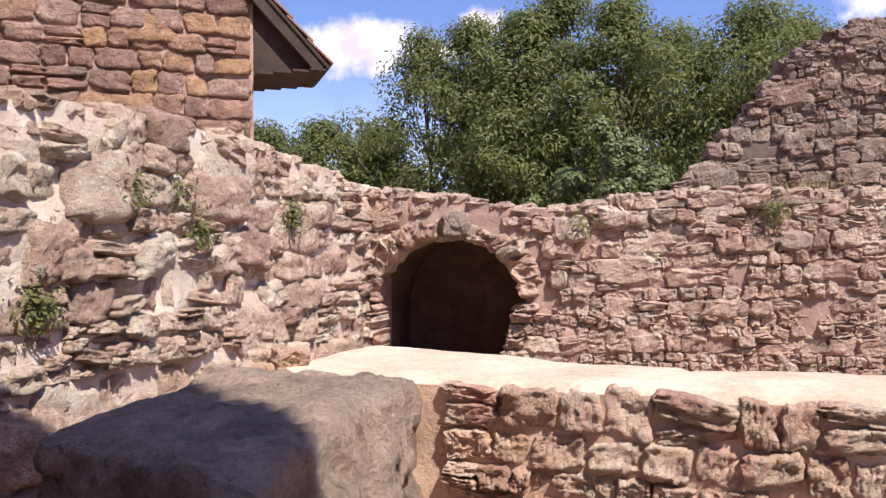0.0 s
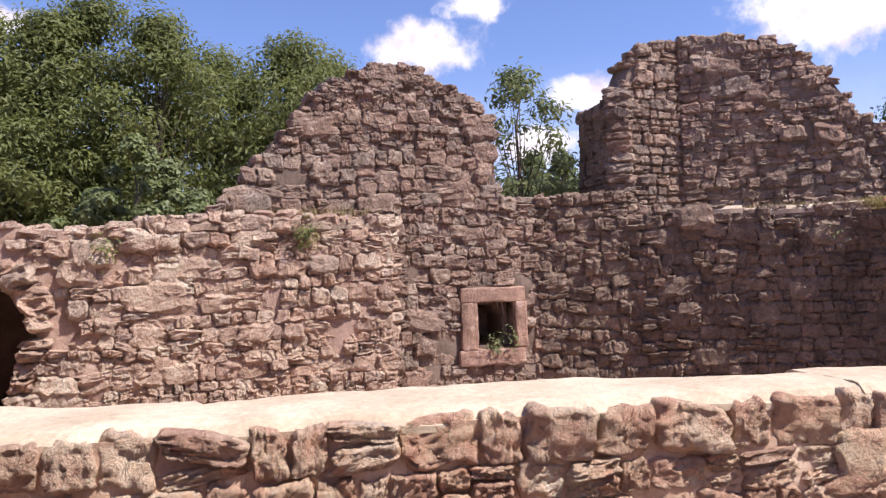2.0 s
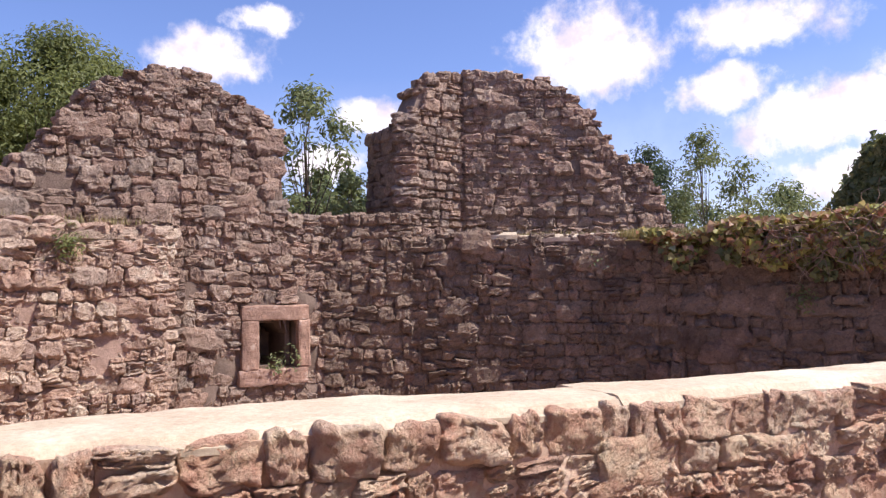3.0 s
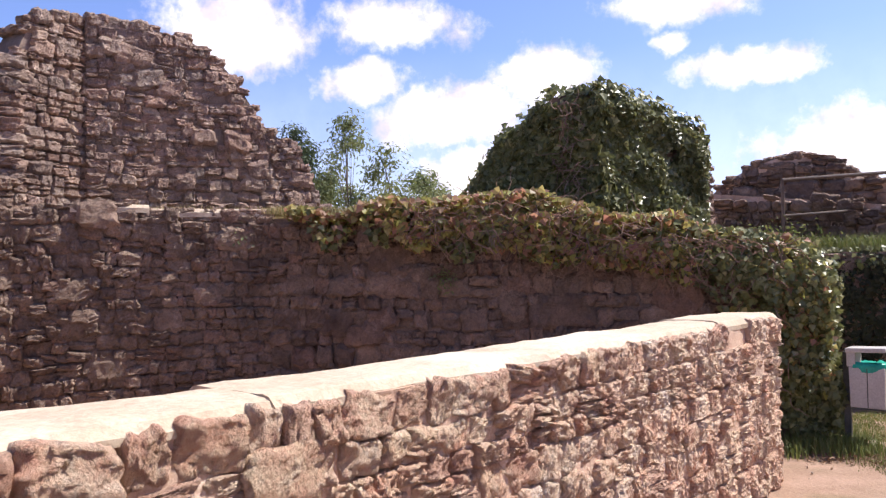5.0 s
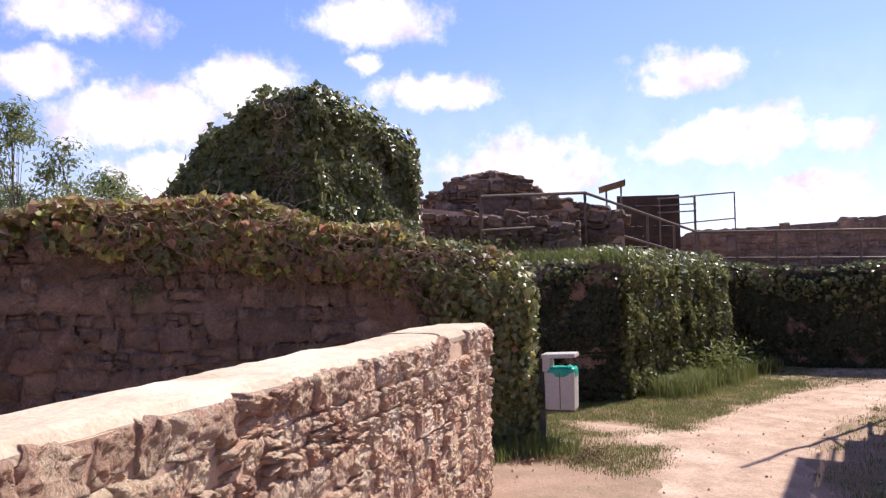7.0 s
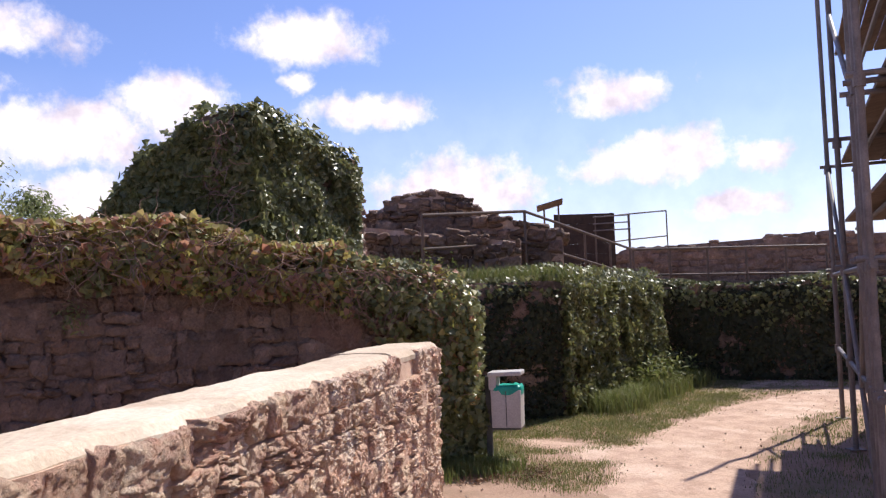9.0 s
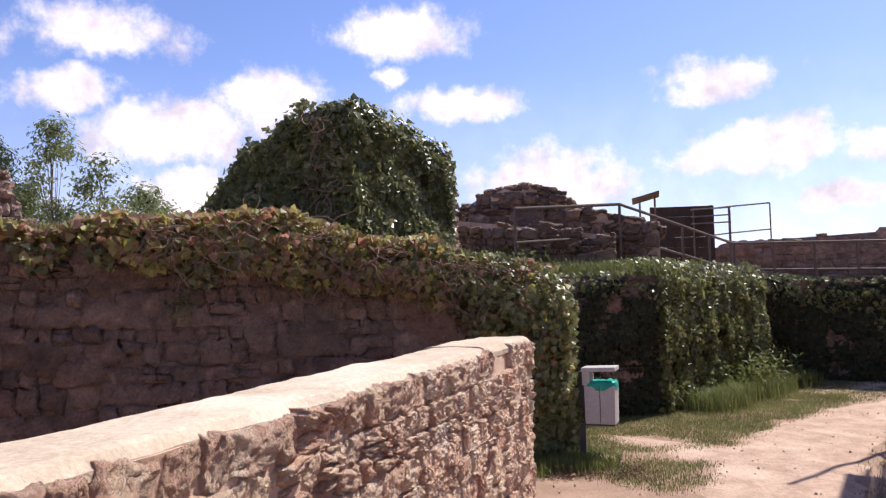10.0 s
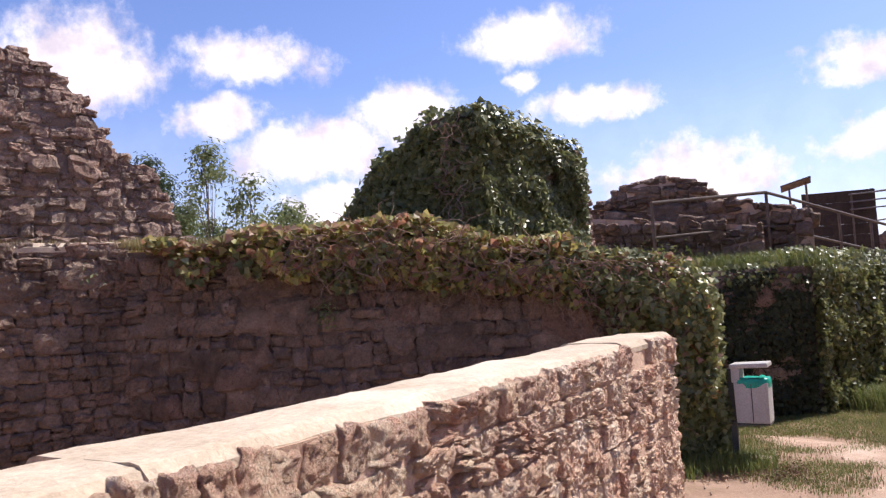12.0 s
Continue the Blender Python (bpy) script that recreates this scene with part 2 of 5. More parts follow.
M["litter"] = leaf_material("dead_leaves", [(0.20, 0.11, 0.07), (0.29, 0.17, 0.11), (0.15, 0.09, 0.06), (0.34, 0.22, 0.14)], 0.8, 0.1)
M["straw"] = leaf_material("dry_grass", [(0.40, 0.30, 0.16), (0.34, 0.27, 0.13), (0.25, 0.24, 0.09), (0.46, 0.36, 0.21)], 0.7, 0.3)


# ---- building helpers ----
def mesh_of(name, verts, faces, mat, smooth=False):
    me = bpy.data.meshes.new(name)
    me.from_pydata([tuple(v) for v in verts], [], [tuple(f) for f in faces])
    me.materials.append(mat)
    if smooth:
        me.polygons.foreach_set("use_smooth", [True] * len(me.polygons))
    me.update()
    return me


def arrays_mesh(name, verts, tris, mat, smooth=False):
    """A mesh from numpy arrays of corners and triangles (or quads)."""
    me = bpy.data.meshes.new(name)
    k = tris.shape[1]
    me.vertices.add(len(verts))
    me.vertices.foreach_set("co", np.asarray(verts, np.float32).ravel())
    me.loops.add(tris.size)
    me.loops.foreach_set("vertex_index", tris.astype(np.int32).ravel())
    me.polygons.add(len(tris))
    me.polygons.foreach_set("loop_start", np.arange(0, tris.size, k, dtype=np.int32))
    me.polygons.foreach_set("use_smooth", [smooth] * len(tris))
    me.update(calc_edges=True)
    me.validate()
    me.materials.append(mat)
    return me


def part(name, bm, mat, parent=None, label="", smooth=False):
    me = bpy.data.meshes.new(name)
    bmesh.ops.recalc_face_normals(bm, faces=bm.faces[:])
    bm.to_mesh(me)
    bm.free()
    me.materials.append(mat)
    if smooth:
        me.polygons.foreach_set("use_smooth", [True] * len(me.polygons))
    ob = new(name, me)
    if parent:
        ob.parent = parent
    if label:
        tagged(ob, label)
    return ob


def box(bm, sx, sy, sz, m=Matrix(), bevel=0.0):
    r = bmesh.ops.create_cube(bm, size=1.0, matrix=m @ Matrix.Diagonal((sx, sy, sz, 1)))
    if bevel:
        es = list({e for v in r["verts"] for e in v.link_edges})
        bmesh.ops.bevel(bm, geom=es, offset=bevel, segments=2, affect="EDGES", profile=0.6)
    return bm


def tube(bm, a, b, ra, rb=None, sides=8):
    a, b = Vector(a), Vector(b)
    q = (b - a).to_track_quat("Z", "Y").to_matrix().to_4x4()
    bmesh.ops.create_cone(bm, cap_ends=True, segments=sides, radius1=ra, radius2=ra if rb is None else rb, depth=(b - a).length,
                          matrix=Matrix.Translation((a + b) / 2) @ q)
    return bm


def wall_frame(p0, p1):
    """Local x runs along the wall from p0 to p1, y away from the yard, z up."""
    d = (Vector((*p1, 0)) - Vector((*p0, 0)))
    t = d.normalized()
    m = Matrix(((t.x, -t.y, 0, p0[0]), (t.y, t.x, 0, p0[1]), (0, 0, 1, 0), (0, 0, 0, 1)))
    return m, d.length


def profile(points):
    us, zs = [p[0] for p in points], [p[1] for p in points]
    return lambda u: float(np.interp(u, us, zs))


def polar(r, a):
    return (r * math.sin(radians(a)), r * math.cos(radians(a)))


def stone_mesh(name, seed, nx, nz, mat, lump=0.22, square=7.0):
    """A rough hewn stone in a unit block: a broken face towards -y, an uneven, chipped outline."""
    rnd = random.Random(seed)
    off = Vector((rnd.uniform(-50, 50), rnd.uniform(-50, 50), rnd.uniform(-50, 50)))
    lean, sag, tip = rnd.uniform(-0.14, 0.14), rnd.uniform(-0.10, 0.10), rnd.uniform(-0.25, 0.25)
    front, vs, fs = {}, [], []
    for j in range(nz + 1):
        for i in range(nx + 1):
            a, b = 2 * i / nx - 1, 2 * j / nz - 1
            big, k = max(abs(a), abs(b)), (abs(a) ** square + abs(b) ** square) ** (1 / square)
            s = big / k if k else 1.0
            x, z = a * s * 0.5, b * s * 0.5
            w = noise.noise_vector(Vector((x * 3.1, 0, z * 3.1)) + off) * (0.17 if nx == 8 else 0.11) + noise.noise_vector(Vector((x * 8, 0, z * 8)) + off) * (0.075 if nx == 8 else 0.045)
            p = Vector((x * 2.4, 0.0, z * 2.4)) + off
            rough = noise.noise(p) + 0.6 * noise.noise(p * 2.3) + 0.35 * abs(noise.noise(p * 5.1))
            if nx > 7:
                q = Vector((x * 5.6, 0.0, z * 6.6)) + off
                rough = 0.55 * noise.noise(p) + 0.42 * (0.4 - abs(noise.noise(q))) + 0.30 * (0.3 - abs(noise.noise(q * 2.1))) + 0.17 * noise.noise(q * 4.3) + 0.12 * math.tanh(7 * noise.noise(q * 0.9 + Vector((7, 3, 1))))
            y = -0.36 - lump * rough + tip * z + (0.26 if big > 0.99 else 0.0)
            front[i, j] = len(vs)
            vs.append((x + w.x + z * lean, y + rnd.uniform(-0.05, 0.05) * (0.6 if nx > 12 else 0.7 if nx == 12 else 0.8 if nx == 8 else 1.0), z + w.z + x * sag))
    for j in range(nz):
        for i in range(nx):
            fs.append((front[i, j], front[i + 1, j], front[i + 1, j + 1], front[i, j + 1]))
    rim = [front[i, 0] for i in range(nx)] + [front[nx, j] for j in range(nz)] + [front[i, nz] for i in range(nx, 0, -1)] + [front[0, j] for j in range(nz, 0, -1)]
    back = []
    for r in rim:
        x, _, z = vs[r]
        back.append(len(vs))
        vs.append((x * 0.95, 0.6, z * 0.95))
    for k in range(len(rim)):
        n = (k + 1) % len(rim)
        fs.append((rim[k], back[k], back[n], rim[n]))
    return mesh_of(name, vs, fs, mat, nx > 9)


POOL = {}


def stones_of(key, count=24, nx=6, nz=4, **kw):
    tag = (key, nx)
    if tag not in POOL:
        POOL[tag] = [stone_mesh("stone", 100 + i + 17 * len(POOL), nx, nz, M[key], **kw) for i in range(count)]
    return POOL[tag]


def join_stones(name, places, meshes, mat, parent):
    """The further stones of a wall as one mesh."""
    vs, fs, base = [], [], 0
    cache = {}
    for k, m in places:
        if k not in cache:
            me = meshes[k]
            cache[k] = (np.array([tuple(v.co) for v in me.vertices]), np.array([tuple(p.vertices) for p in me.polygons]))
        v, f = cache[k]
        r = np.array(m)
        vs.append(v @ r[:3, :3].T + r[:3, 3])
        fs.append(f + base)
        base += len(v)
    if not vs:
        return None
    ob = new(name, arrays_mesh(name, np.concatenate(vs), np.concatenate(fs), mat, False))
    ob.parent = parent
    return tagged(ob, kind="stuff")


def masonry(wall, key, length, top, base, course=(0.10, 0.2), aspect=(1.0, 2.8), relief=0.10, start=0.0, holes=(), seed=1, nx=6, nz=4,
            gap=0.006, tilt=2.5, wave=0.05, singles=300, near=0.0, face=0.0, split=0.2, jut=0.02, bond=2.2, **kw):
    """Lays stones in uneven courses over a wall's face. near: where along the wall the stones are singled out first."""
    rnd = random.Random(seed)
    meshes = stones_of(key, nx=nx, nz=nz, **kw)
    places = []
    zmax = max(top(start + (length - start) * i / 60) for i in range(61))
    heights = []
    while sum(heights) < zmax - base:
        heights.append(rnd.uniform(*course))
    heights = [h * (zmax - base) / sum(heights) for h in heights]

    def lay(cu, cv, w, hh, out):
        if cv + hh * 0.36 > top(cu) or any(hole(cu, cv, w * 0.42, hh * 0.42) for hole in holes):
            return
        m = Matrix.Translation((cu, face + rnd.uniform(-jut, jut) - out, cv)) @ Matrix.Rotation(radians(rnd.gauss(0, tilt)), 4, "Y") @ Matrix.Rotation(radians(rnd.gauss(0, 3)), 4, "Z")
        places.append((rnd.randrange(len(meshes)), m @ Matrix.Diagonal((w - gap, relief * rnd.uniform(0.8, 1.25), hh - gap, 1)), abs(cu - near)))

    v = base
    for h in heights:
        u = start
        while u < length - 0.03:
            w = min(h * rnd.uniform(*aspect), course[1] * 3.2)
            if u + w > length - 0.07:
                w = length - u
            rows = [(0.0, h)]
            if rnd.random() < split:
                c = rnd.uniform(0.35, 0.65)
                rows = [(0.0, h * c), (h * c, h * (1 - c))]
            for dv, hh in rows:
                lay(u + w / 2, v + dv + hh / 2 + wave * noise.noise(Vector((u * 0.7, v * 0.9, seed))), w, hh * rnd.uniform(0.92, 1.12), 0.0)
            u += w
        v += h
    # larger blocks that break the courses
    for _ in range(int(bond * (length - start) * (zmax - base))):
        hh = course[1] * rnd.uniform(1.0, 1.55)
        w = hh * rnd.uniform(0.9, 2.0)
        cu = rnd.uniform(start + w / 2, max(start + w / 2, length - w / 2))
        lay(cu, rnd.uniform(base, zmax), w, hh, 0.018)
    places.sort(key=lambda p: p[2])
    for k, m, _ in places[:singles]:
        ob = new("stone", meshes[k])
        ob.parent = wall
        ob.matrix_basis = m
    join_stones("rubble_stones", [(k, m) for k, m, _ in places[singles:]], meshes, M[key + "_j"], wall)
    return len(places)


def core(name, m, length, top, base, thick, mat, start=0.0, hole=None, cell=0.12, rough=0.02, face=0.012, seed=0):
    """The mortar body of a wall: an uneven front face, with real thickness and its ragged top."""
    n = max(4, int((length - start) / cell))
    zmax = max(top(start + (length - start) * i / n) for i in range(n + 1))
    k = max(4, int((zmax - base) / cell))
    vs, fs = [], []

    def at(i, j, y):
        return (i * (k + 1) + j) * 2 + y

    for i in range(n + 1):
        u = start + (length - start) * i / n
        t = top(u) - 0.03
        for j in range(k + 1):
            z = base + (t - base) * j / k
            d = rough * noise.noise(Vector((u * 3, z * 3, seed)))
            vs.append((u, face + d, z))
            vs.append((u, thick, z + 0.5 * rough * noise.noise(Vector((u * 2, 5, seed)))))
    gone = set()
    for i in range(n):
        for j in range(k):
            c = (np.array(vs[at(i, j, 0)]) + np.array(vs[at(i + 1, j + 1, 0)])) / 2
            if hole and hole(c[0], c[2], 0, 0):
                gone.add((i, j))
                continue
            fs.append((at(i, j, 0), at(i + 1, j, 0), at(i + 1, j + 1, 0), at(i, j + 1, 0)))
            fs.append((at(i, j, 1), at(i, j + 1, 1), at(i + 1, j + 1, 1), at(i + 1, j, 1)))
        fs.append((at(i, k, 0), at(i + 1, k, 0), at(i + 1, k, 1), at(i, k, 1)))
    for i, flip in ((0, 0), (n, 1)):
        for j in range(k):
            f = (at(i, j, 0), at(i, j + 1, 0), at(i, j + 1, 1), at(i, j, 1))
            fs.append(f[::-1] if flip else f)
    # the sides of an opening
    for i, j in gone:
        for (a, b), (p, q) in (((i - 1, j), ((i, j), (i, j + 1))), ((i + 1, j), ((i + 1, j + 1), (i + 1, j))), ((i, j - 1), ((i + 1, j), (i, j))), ((i, j + 1), ((i, j + 1), (i + 1, j + 1)))):
            if (a, b) not in gone:
                fs.append((at(*p, 0), at(*q, 0), at(*q, 1), at(*p, 1)))
    ob = new(name, mesh_of(name, vs, fs, mat))
    ob.matrix_world = m
    return ob


def rubble_top(name, wall, key, length, top, thick, start=0.0, size=0.16, seed=3, meshes_n=4):
    """Loose-looking stones along a broken crown, as part of the wall."""
    rnd = random.Random(seed)
    meshes = stones_of(key)
    places, u = [], start
    while u < length:
        w = size * rnd.uniform(0.7, 1.7)
        h = size * rnd.uniform(0.5, 0.9)
        z = top(u + w / 2)
        for y in np.arange(0.04, thick, size * 1.1):
            places.append((rnd.randrange(len(meshes)), Matrix.Translation((u + w / 2, y, z - 0.02 + rnd.uniform(-0.04, 0.03))) @ Matrix.Rotation(rnd.uniform(-0.15, 0.15), 4, "Y")
                           @ Matrix.Rotation(rnd.uniform(-0.4, 0.4), 4, "Z") @ Matrix.Diagonal((w, size * 1.2, h, 1))))
        u += w
    return join_stones(name, places, meshes, M[key + "_j"], wall)


def setting(ob, label, category="wall"):
    return tagged(ob, label, category, kind="structure")


# ---- ground ----
def ground_height(x, y):
    return 0.05 * noise.noise(Vector((x * 0.35, y * 0.35, 3))) + 0.02 * noise.noise(Vector((x * 1.7, y * 1.7, 9)))


def build_ground():
    vs, fs = [], []
    xs = np.unique(np.concatenate([np.linspace(-900, -40, 8), np.linspace(-40, 0, 14), np.linspace(0, 20, 70), np.linspace(20, 60, 14), np.linspace(60, 900, 8)]))
    ys = np.unique(np.concatenate([np.linspace(-900, -40, 8), np.linspace(-40, -18, 10), np.linspace(-18, 2, 70), np.linspace(2, 60, 18), np.linspace(60, 900, 8)]))
    for y in ys:
        for x in xs:
            vs.append((x, y, ground_height(x, y)))
    n = len(xs)
    for j in range(len(ys) - 1):
        for i in range(n - 1):
            fs.append((j * n + i, j * n + i + 1, (j + 1) * n + i + 1, (j + 1) * n + i))
    return setting(new("ground", mesh_of("ground", vs, fs, M["soil"], True)), "uneven courtyard ground of thin turf and brown soil", "ground")


build_ground()


def patch(name, label, line, widths, seed, lift=0.012):
    """A strip of bare earth along a line, its edges frayed."""
    vs, fs = [], []
    pts = []
    for (a, b), (wa, wb) in zip(zip(line, line[1:]), zip(widths, widths[1:])):
        k = max(2, int((Vector(b) - Vector(a)).length / 0.15))
        for i in range(k):
            s = i / k
            pts.append((Vector(a).lerp(Vector(b), s), wa + (wb - wa) * s))
    pts.append((Vector(line[-1]), widths[-1]))
    m = 14
    for i, (p, w) in enumerate(pts):
        q = pts[min(i + 1, len(pts) - 1)][0] - pts[max(i - 1, 0)][0]
        side = Vector((q.y, -q.x)).normalized()
        for j in range(m + 1):
            s = 2 * j / m - 1
            e = w * s * (1 + (0.28 * noise.noise(Vector((p.x * 1.6, p.y * 1.6, seed + (s > 0)))) + 0.14 * noise.noise(Vector((p.x * 6, p.y * 6, seed)))) * abs(s))
            c = p + side * e
            z = ground_height(c.x, c.y) + lift * (1 - abs(s) ** 6) - 0.012 * abs(s) ** 6
            vs.append((c.x, c.y, z))
    for i in range(len(pts) - 1):
        for j in range(m):
            fs.append((i * (m + 1) + j, i * (m + 1) + j + 1, (i + 1) * (m + 1) + j + 1, (i + 1) * (m + 1) + j))
    return setting(new(name, mesh_of(name, vs, fs, M["earth"], True)), label, "path")


patch("path", "pale sandy trodden path curving through the yard", [(3.0, -2.4), (6.0, -2.95), (7.2, -3.4), (9.2, -4.75), (11.0, -7.0), (12.2, -9.5), (12.6, -12.5)], [0.8, 0.72, 0.72, 0.85, 0.8, 0.8, 1.2], 11)
patch("path_side", "bare earth where feet cut across the turf", [(8.7, -4.0), (9.5, -3.4), (10.1, -2.95), (10.4, -2.8)], [0.7, 0.33, 0.24, 0.1], 27)
patch("path_far", "strip of dry bare earth before the far wall", [(13.4, -7.6), (14.4, -9.0), (14.2, -10.5)], [0.35, 0.8, 1.0], 31)

# ---- near parapet ----
P0, P1 = (-0.66, 2.74), (7.41, -1.22)
mP, LP = wall_frame(P0, P1)
par_top = lambda u: 1.47
parapet = core("wall_parapet", mP, LP, par_top, -0.1, 0.46, M["mortar_warm"], start=-0.28, cell=0.05, rough=0.035, face=-0.016, seed=4)
setting(parapet, "sunlit low parapet of rough tan sandstone blocks", "parapet wall")
masonry(parapet, "tan", LP, lambda u: 1.452, 0.0, (0.12, 0.21), (0.7, 1.7), 0.12, seed=5, nx=18, nz=13, gap=0.006, tilt=4.5, singles=330, near=3.0, split=0.22, jut=0.016, bond=0.45, lump=0.26, square=9.0, wave=0.04)
mPE, LPE = wall_frame(P1, (P1[0] + 0.21, P1[1] + 0.42))
endface = core("wall_parapet_end", mPE @ Matrix.Translation((0, 0, 0)), LPE, lambda u: 1.47, -0.1, 0.1, M["mortar_warm"], seed=6)
setting(endface, "rough end of the tan parapet")
masonry(endface, "tan", LPE, lambda u: 1.45, 0.0, (0.13, 0.21), (0.9, 2.1), 0.10, seed=7, nx=18, nz=13, gap=0.026, lump=0.30)


def coping(name, label, u0, u1, z, back, mat, parent_m, thick=0.05, seed=1, front=lambda u: -0.018, n_across=15):
    """A trowelled coping: uneven surface, frayed edges, real thickness."""
    n = max(6, int((u1 - u0) / 0.06))
    vs, fs = [], []
    for i in range(n + 1):
        u = u0 + (u1 - u0) * i / n
        f = front(u) + 0.034 * noise.noise(Vector((u * 3.1, 1, seed))) + 0.018 * noise.noise(Vector((u * 6, 1, seed)))
        b = back(u) + 0.05 * noise.noise(Vector((u * 1.7, 2, seed))) + 0.025 * noise.noise(Vector((u * 8, 2, seed)))
        for j in range(n_across + 1):
            s = j / n_across
            y = f + (b - f) * s
            edge = max(0.0, abs(2 * s - 1) - 0.75) / 0.25
            vs.append((u, y, z + 0.016 * noise.noise(Vector((u * 1.3, y * 2, seed))) + 0.006 * noise.noise(Vector((u * 7, y * 7, seed))) - 0.045 * edge ** 2))
    top_n = len(vs)
    vs += [(x, y, zz - thick) for x, y, zz in vs]
    w = n_across + 1
    for i in range(n):
        for j in range(n_across):
            a = i * w + j
            fs.append((a, a + w, a + w + 1, a + 1))
            fs.append((top_n + a, top_n + a + 1, top_n + a + w + 1, top_n + a + w))
        for j in (0, n_across):
            a = i * w + j
            fs.append((a, a + top_n, a + w + top_n, a + w))
    for i in (0, n):
        for j in range(n_across):
            a = i * w + j
            fs.append((a, a + 1, a + 1 + top_n, a + top_n))
    me = mesh_of(name, vs, fs, mat, False)
    ob = new(name, me)
    ob.matrix_world = parent_m
    return setting(ob, label, "coping")


back_a = profile([(-0.9, 1.15), (-0.57, 1.09), (0.0, 0.84), (0.28, 0.72), (0.9, 0.68), (0.94, 0.49), (1.1, 0.56), (1.31, 0.69), (2.17, 0.72), (2.57, 0.83), (2.9, 0.64), (3.18, 0.46), (3.5, 0.37)])
back_b = profile([(3.4, 0.56), (4.1, 0.46), (5.0, 0.46), (6.3, 0.50), (7.7, 0.46)])
coping("trim_coping", "bright cream lime coping on the parapet", -0.9, 3.54, 1.482, back_a, M["cap"], mP, thick=0.025, seed=2)
coping("trim_coping", "bright cream lime coping on the parapet", 3.50, 7.72, 1.490, back_b, M["cap"], mP, thick=0.03, seed=8)
coping("trim_coping", "bright cream lime coping on the parapet", 7.68, LP + 0.02, 1.500, lambda u: 0.52, M["cap"], mP, thick=0.035, seed=5)
# the wider back of the parapet under the coping
parback = core("wall_parapet_back", mP @ Matrix.Translation((-0.9, 0.44, 0)), 4.35, lambda u: 1.45 if u < 3.6 else 1.2, -0.1, 0.22, M["mortar"], seed=9, cell=0.4)
setting(parback, "rear leaf of the rough parapet")

# stub wall that runs from the parapet towards the viewer
def build_stub():
    a, b, c, d = Vector((-0.78, 2.80)), Vector((-1.74, 3.18)), Vector((-1.88, 1.70)), Vector((-1.17, 1.22))
    n, k, down = 60, 36, 40
    vs, fs, ids = [], [], {}
    for i in range(-down, n + down + 1):
        for j in range(-down, k + down + 1):
            oi, oj = max(0, -i, i - n), max(0, -j, j - k)
            if oi and oj:
                continue
            s, t = min(max(i, 0), n) / n, min(max(j, 0), k) / k
            p = (a.lerp(b, t)).lerp(d.lerp(c, t), s)
            drop = max(oi, oj) / down * 1.55
            ex, et = max(0, abs(2 * s - 1) - 0.8) / 0.2, max(0, abs(2 * t - 1) - 0.72) / 0.28
            q = Vector((p.x, p.y, 1.485 - drop - 0.035 * (ex ** 2 + et ** 2)))
            mid = Vector((-1.32, 2.2))
            off = (p - mid) * (0.03 * min(1, drop * 6) + 0.02 * noise.noise(q * 3))
            q += Vector((off.x, off.y, 0)) + noise.noise_vector(q * 2.1) * 0.04 + noise.noise_vector(q * 7.5) * 0.028 * (1 + 1.2 * min(1, drop * 5)) + noise.noise_vector(q * 17) * 0.020 * (1 + min(1, drop * 5))
            ids[i, j] = len(vs)
            vs.append(q)
    for (i, j), v in ids.items():
        quad = [(i, j), (i + 1, j), (i + 1, j + 1), (i, j + 1)]
        if all(x in ids for x in quad):
            fs.append([ids[x] for x in quad])
    for (ci, cj), si, sj in (((0, 0), -1, -1), ((n, 0), 1, -1), ((0, k), -1, 1), ((n, k), 1, 1)):
        for q in range(down):
            fs.append([ids[ci + si * q, cj], ids[ci + si * (q + 1), cj], ids[ci, cj + sj * (q + 1)], ids[ci, cj + sj * q]])
    ob = new("wall_stub", mesh_of("wall_stub", vs, fs, M["stub"], True))
    return setting(ob, "thick weathered stub wall with rounded rubbed top, half in shade")


stub = build_stub()
rs = random.Random(19)
for i in range(9):
    ob = new("stone", stones_of("tan", nx=18, nz=13)[i])
    ob.parent = stub
    ob.matrix_basis = Matrix.Translation((-1.62 + 0.32 * rs.random(), 3.10 + 0.42 * rs.random(), 1.38 + 0.12 * rs.random())) @ Matrix.Rotation(rs.uniform(-0.6, 0.6), 4, "Z") @ Matrix.Diagonal((0.17, 0.16, 0.13, 1))

# ---- west wall, large pale stones ----
A0, A1 = (-4.6, 0.0), (-1.40, 8.25)
mA, LA = wall_frame(A0, A1)
top_a = profile([(-0.087, 3.001), (4.118, 2.956), (4.521, 3.015), (5.638, 3.07), (6.663, 3.028), (8.118, 2.927), (8.799, 2.852)])
west = core("wall_west", mA, LA, top_a, 0, 0.7, M["mortar_pale"], seed=12, rough=0.06, cell=0.08, face=-0.030)
setting(west, "sunlit ruined wall of large pale pink rubble")
masonry(west, "pink", LA, top_a, 0.3, (0.14, 0.34), (0.8, 1.9), 0.20, seed=14, nx=12, nz=9, gap=0.008, tilt=7, wave=0.2, bond=0.8, near=6.0, jut=0.05, split=0.28, lump=0.25)
rubble_top("crown_stones", west, "pink", LA, lambda u: top_a(u) - 0.02, 0.7, size=0.2, seed=15)

# ---- north wall with the arch ----
N_AZ = 15.0
nB = toward(N_AZ)
tB = Vector((nB.y, -nB.x, 0))


def on_b(u, depth=7.6):
    p = nB * depth + tB * u
    return (p.x, p.y)


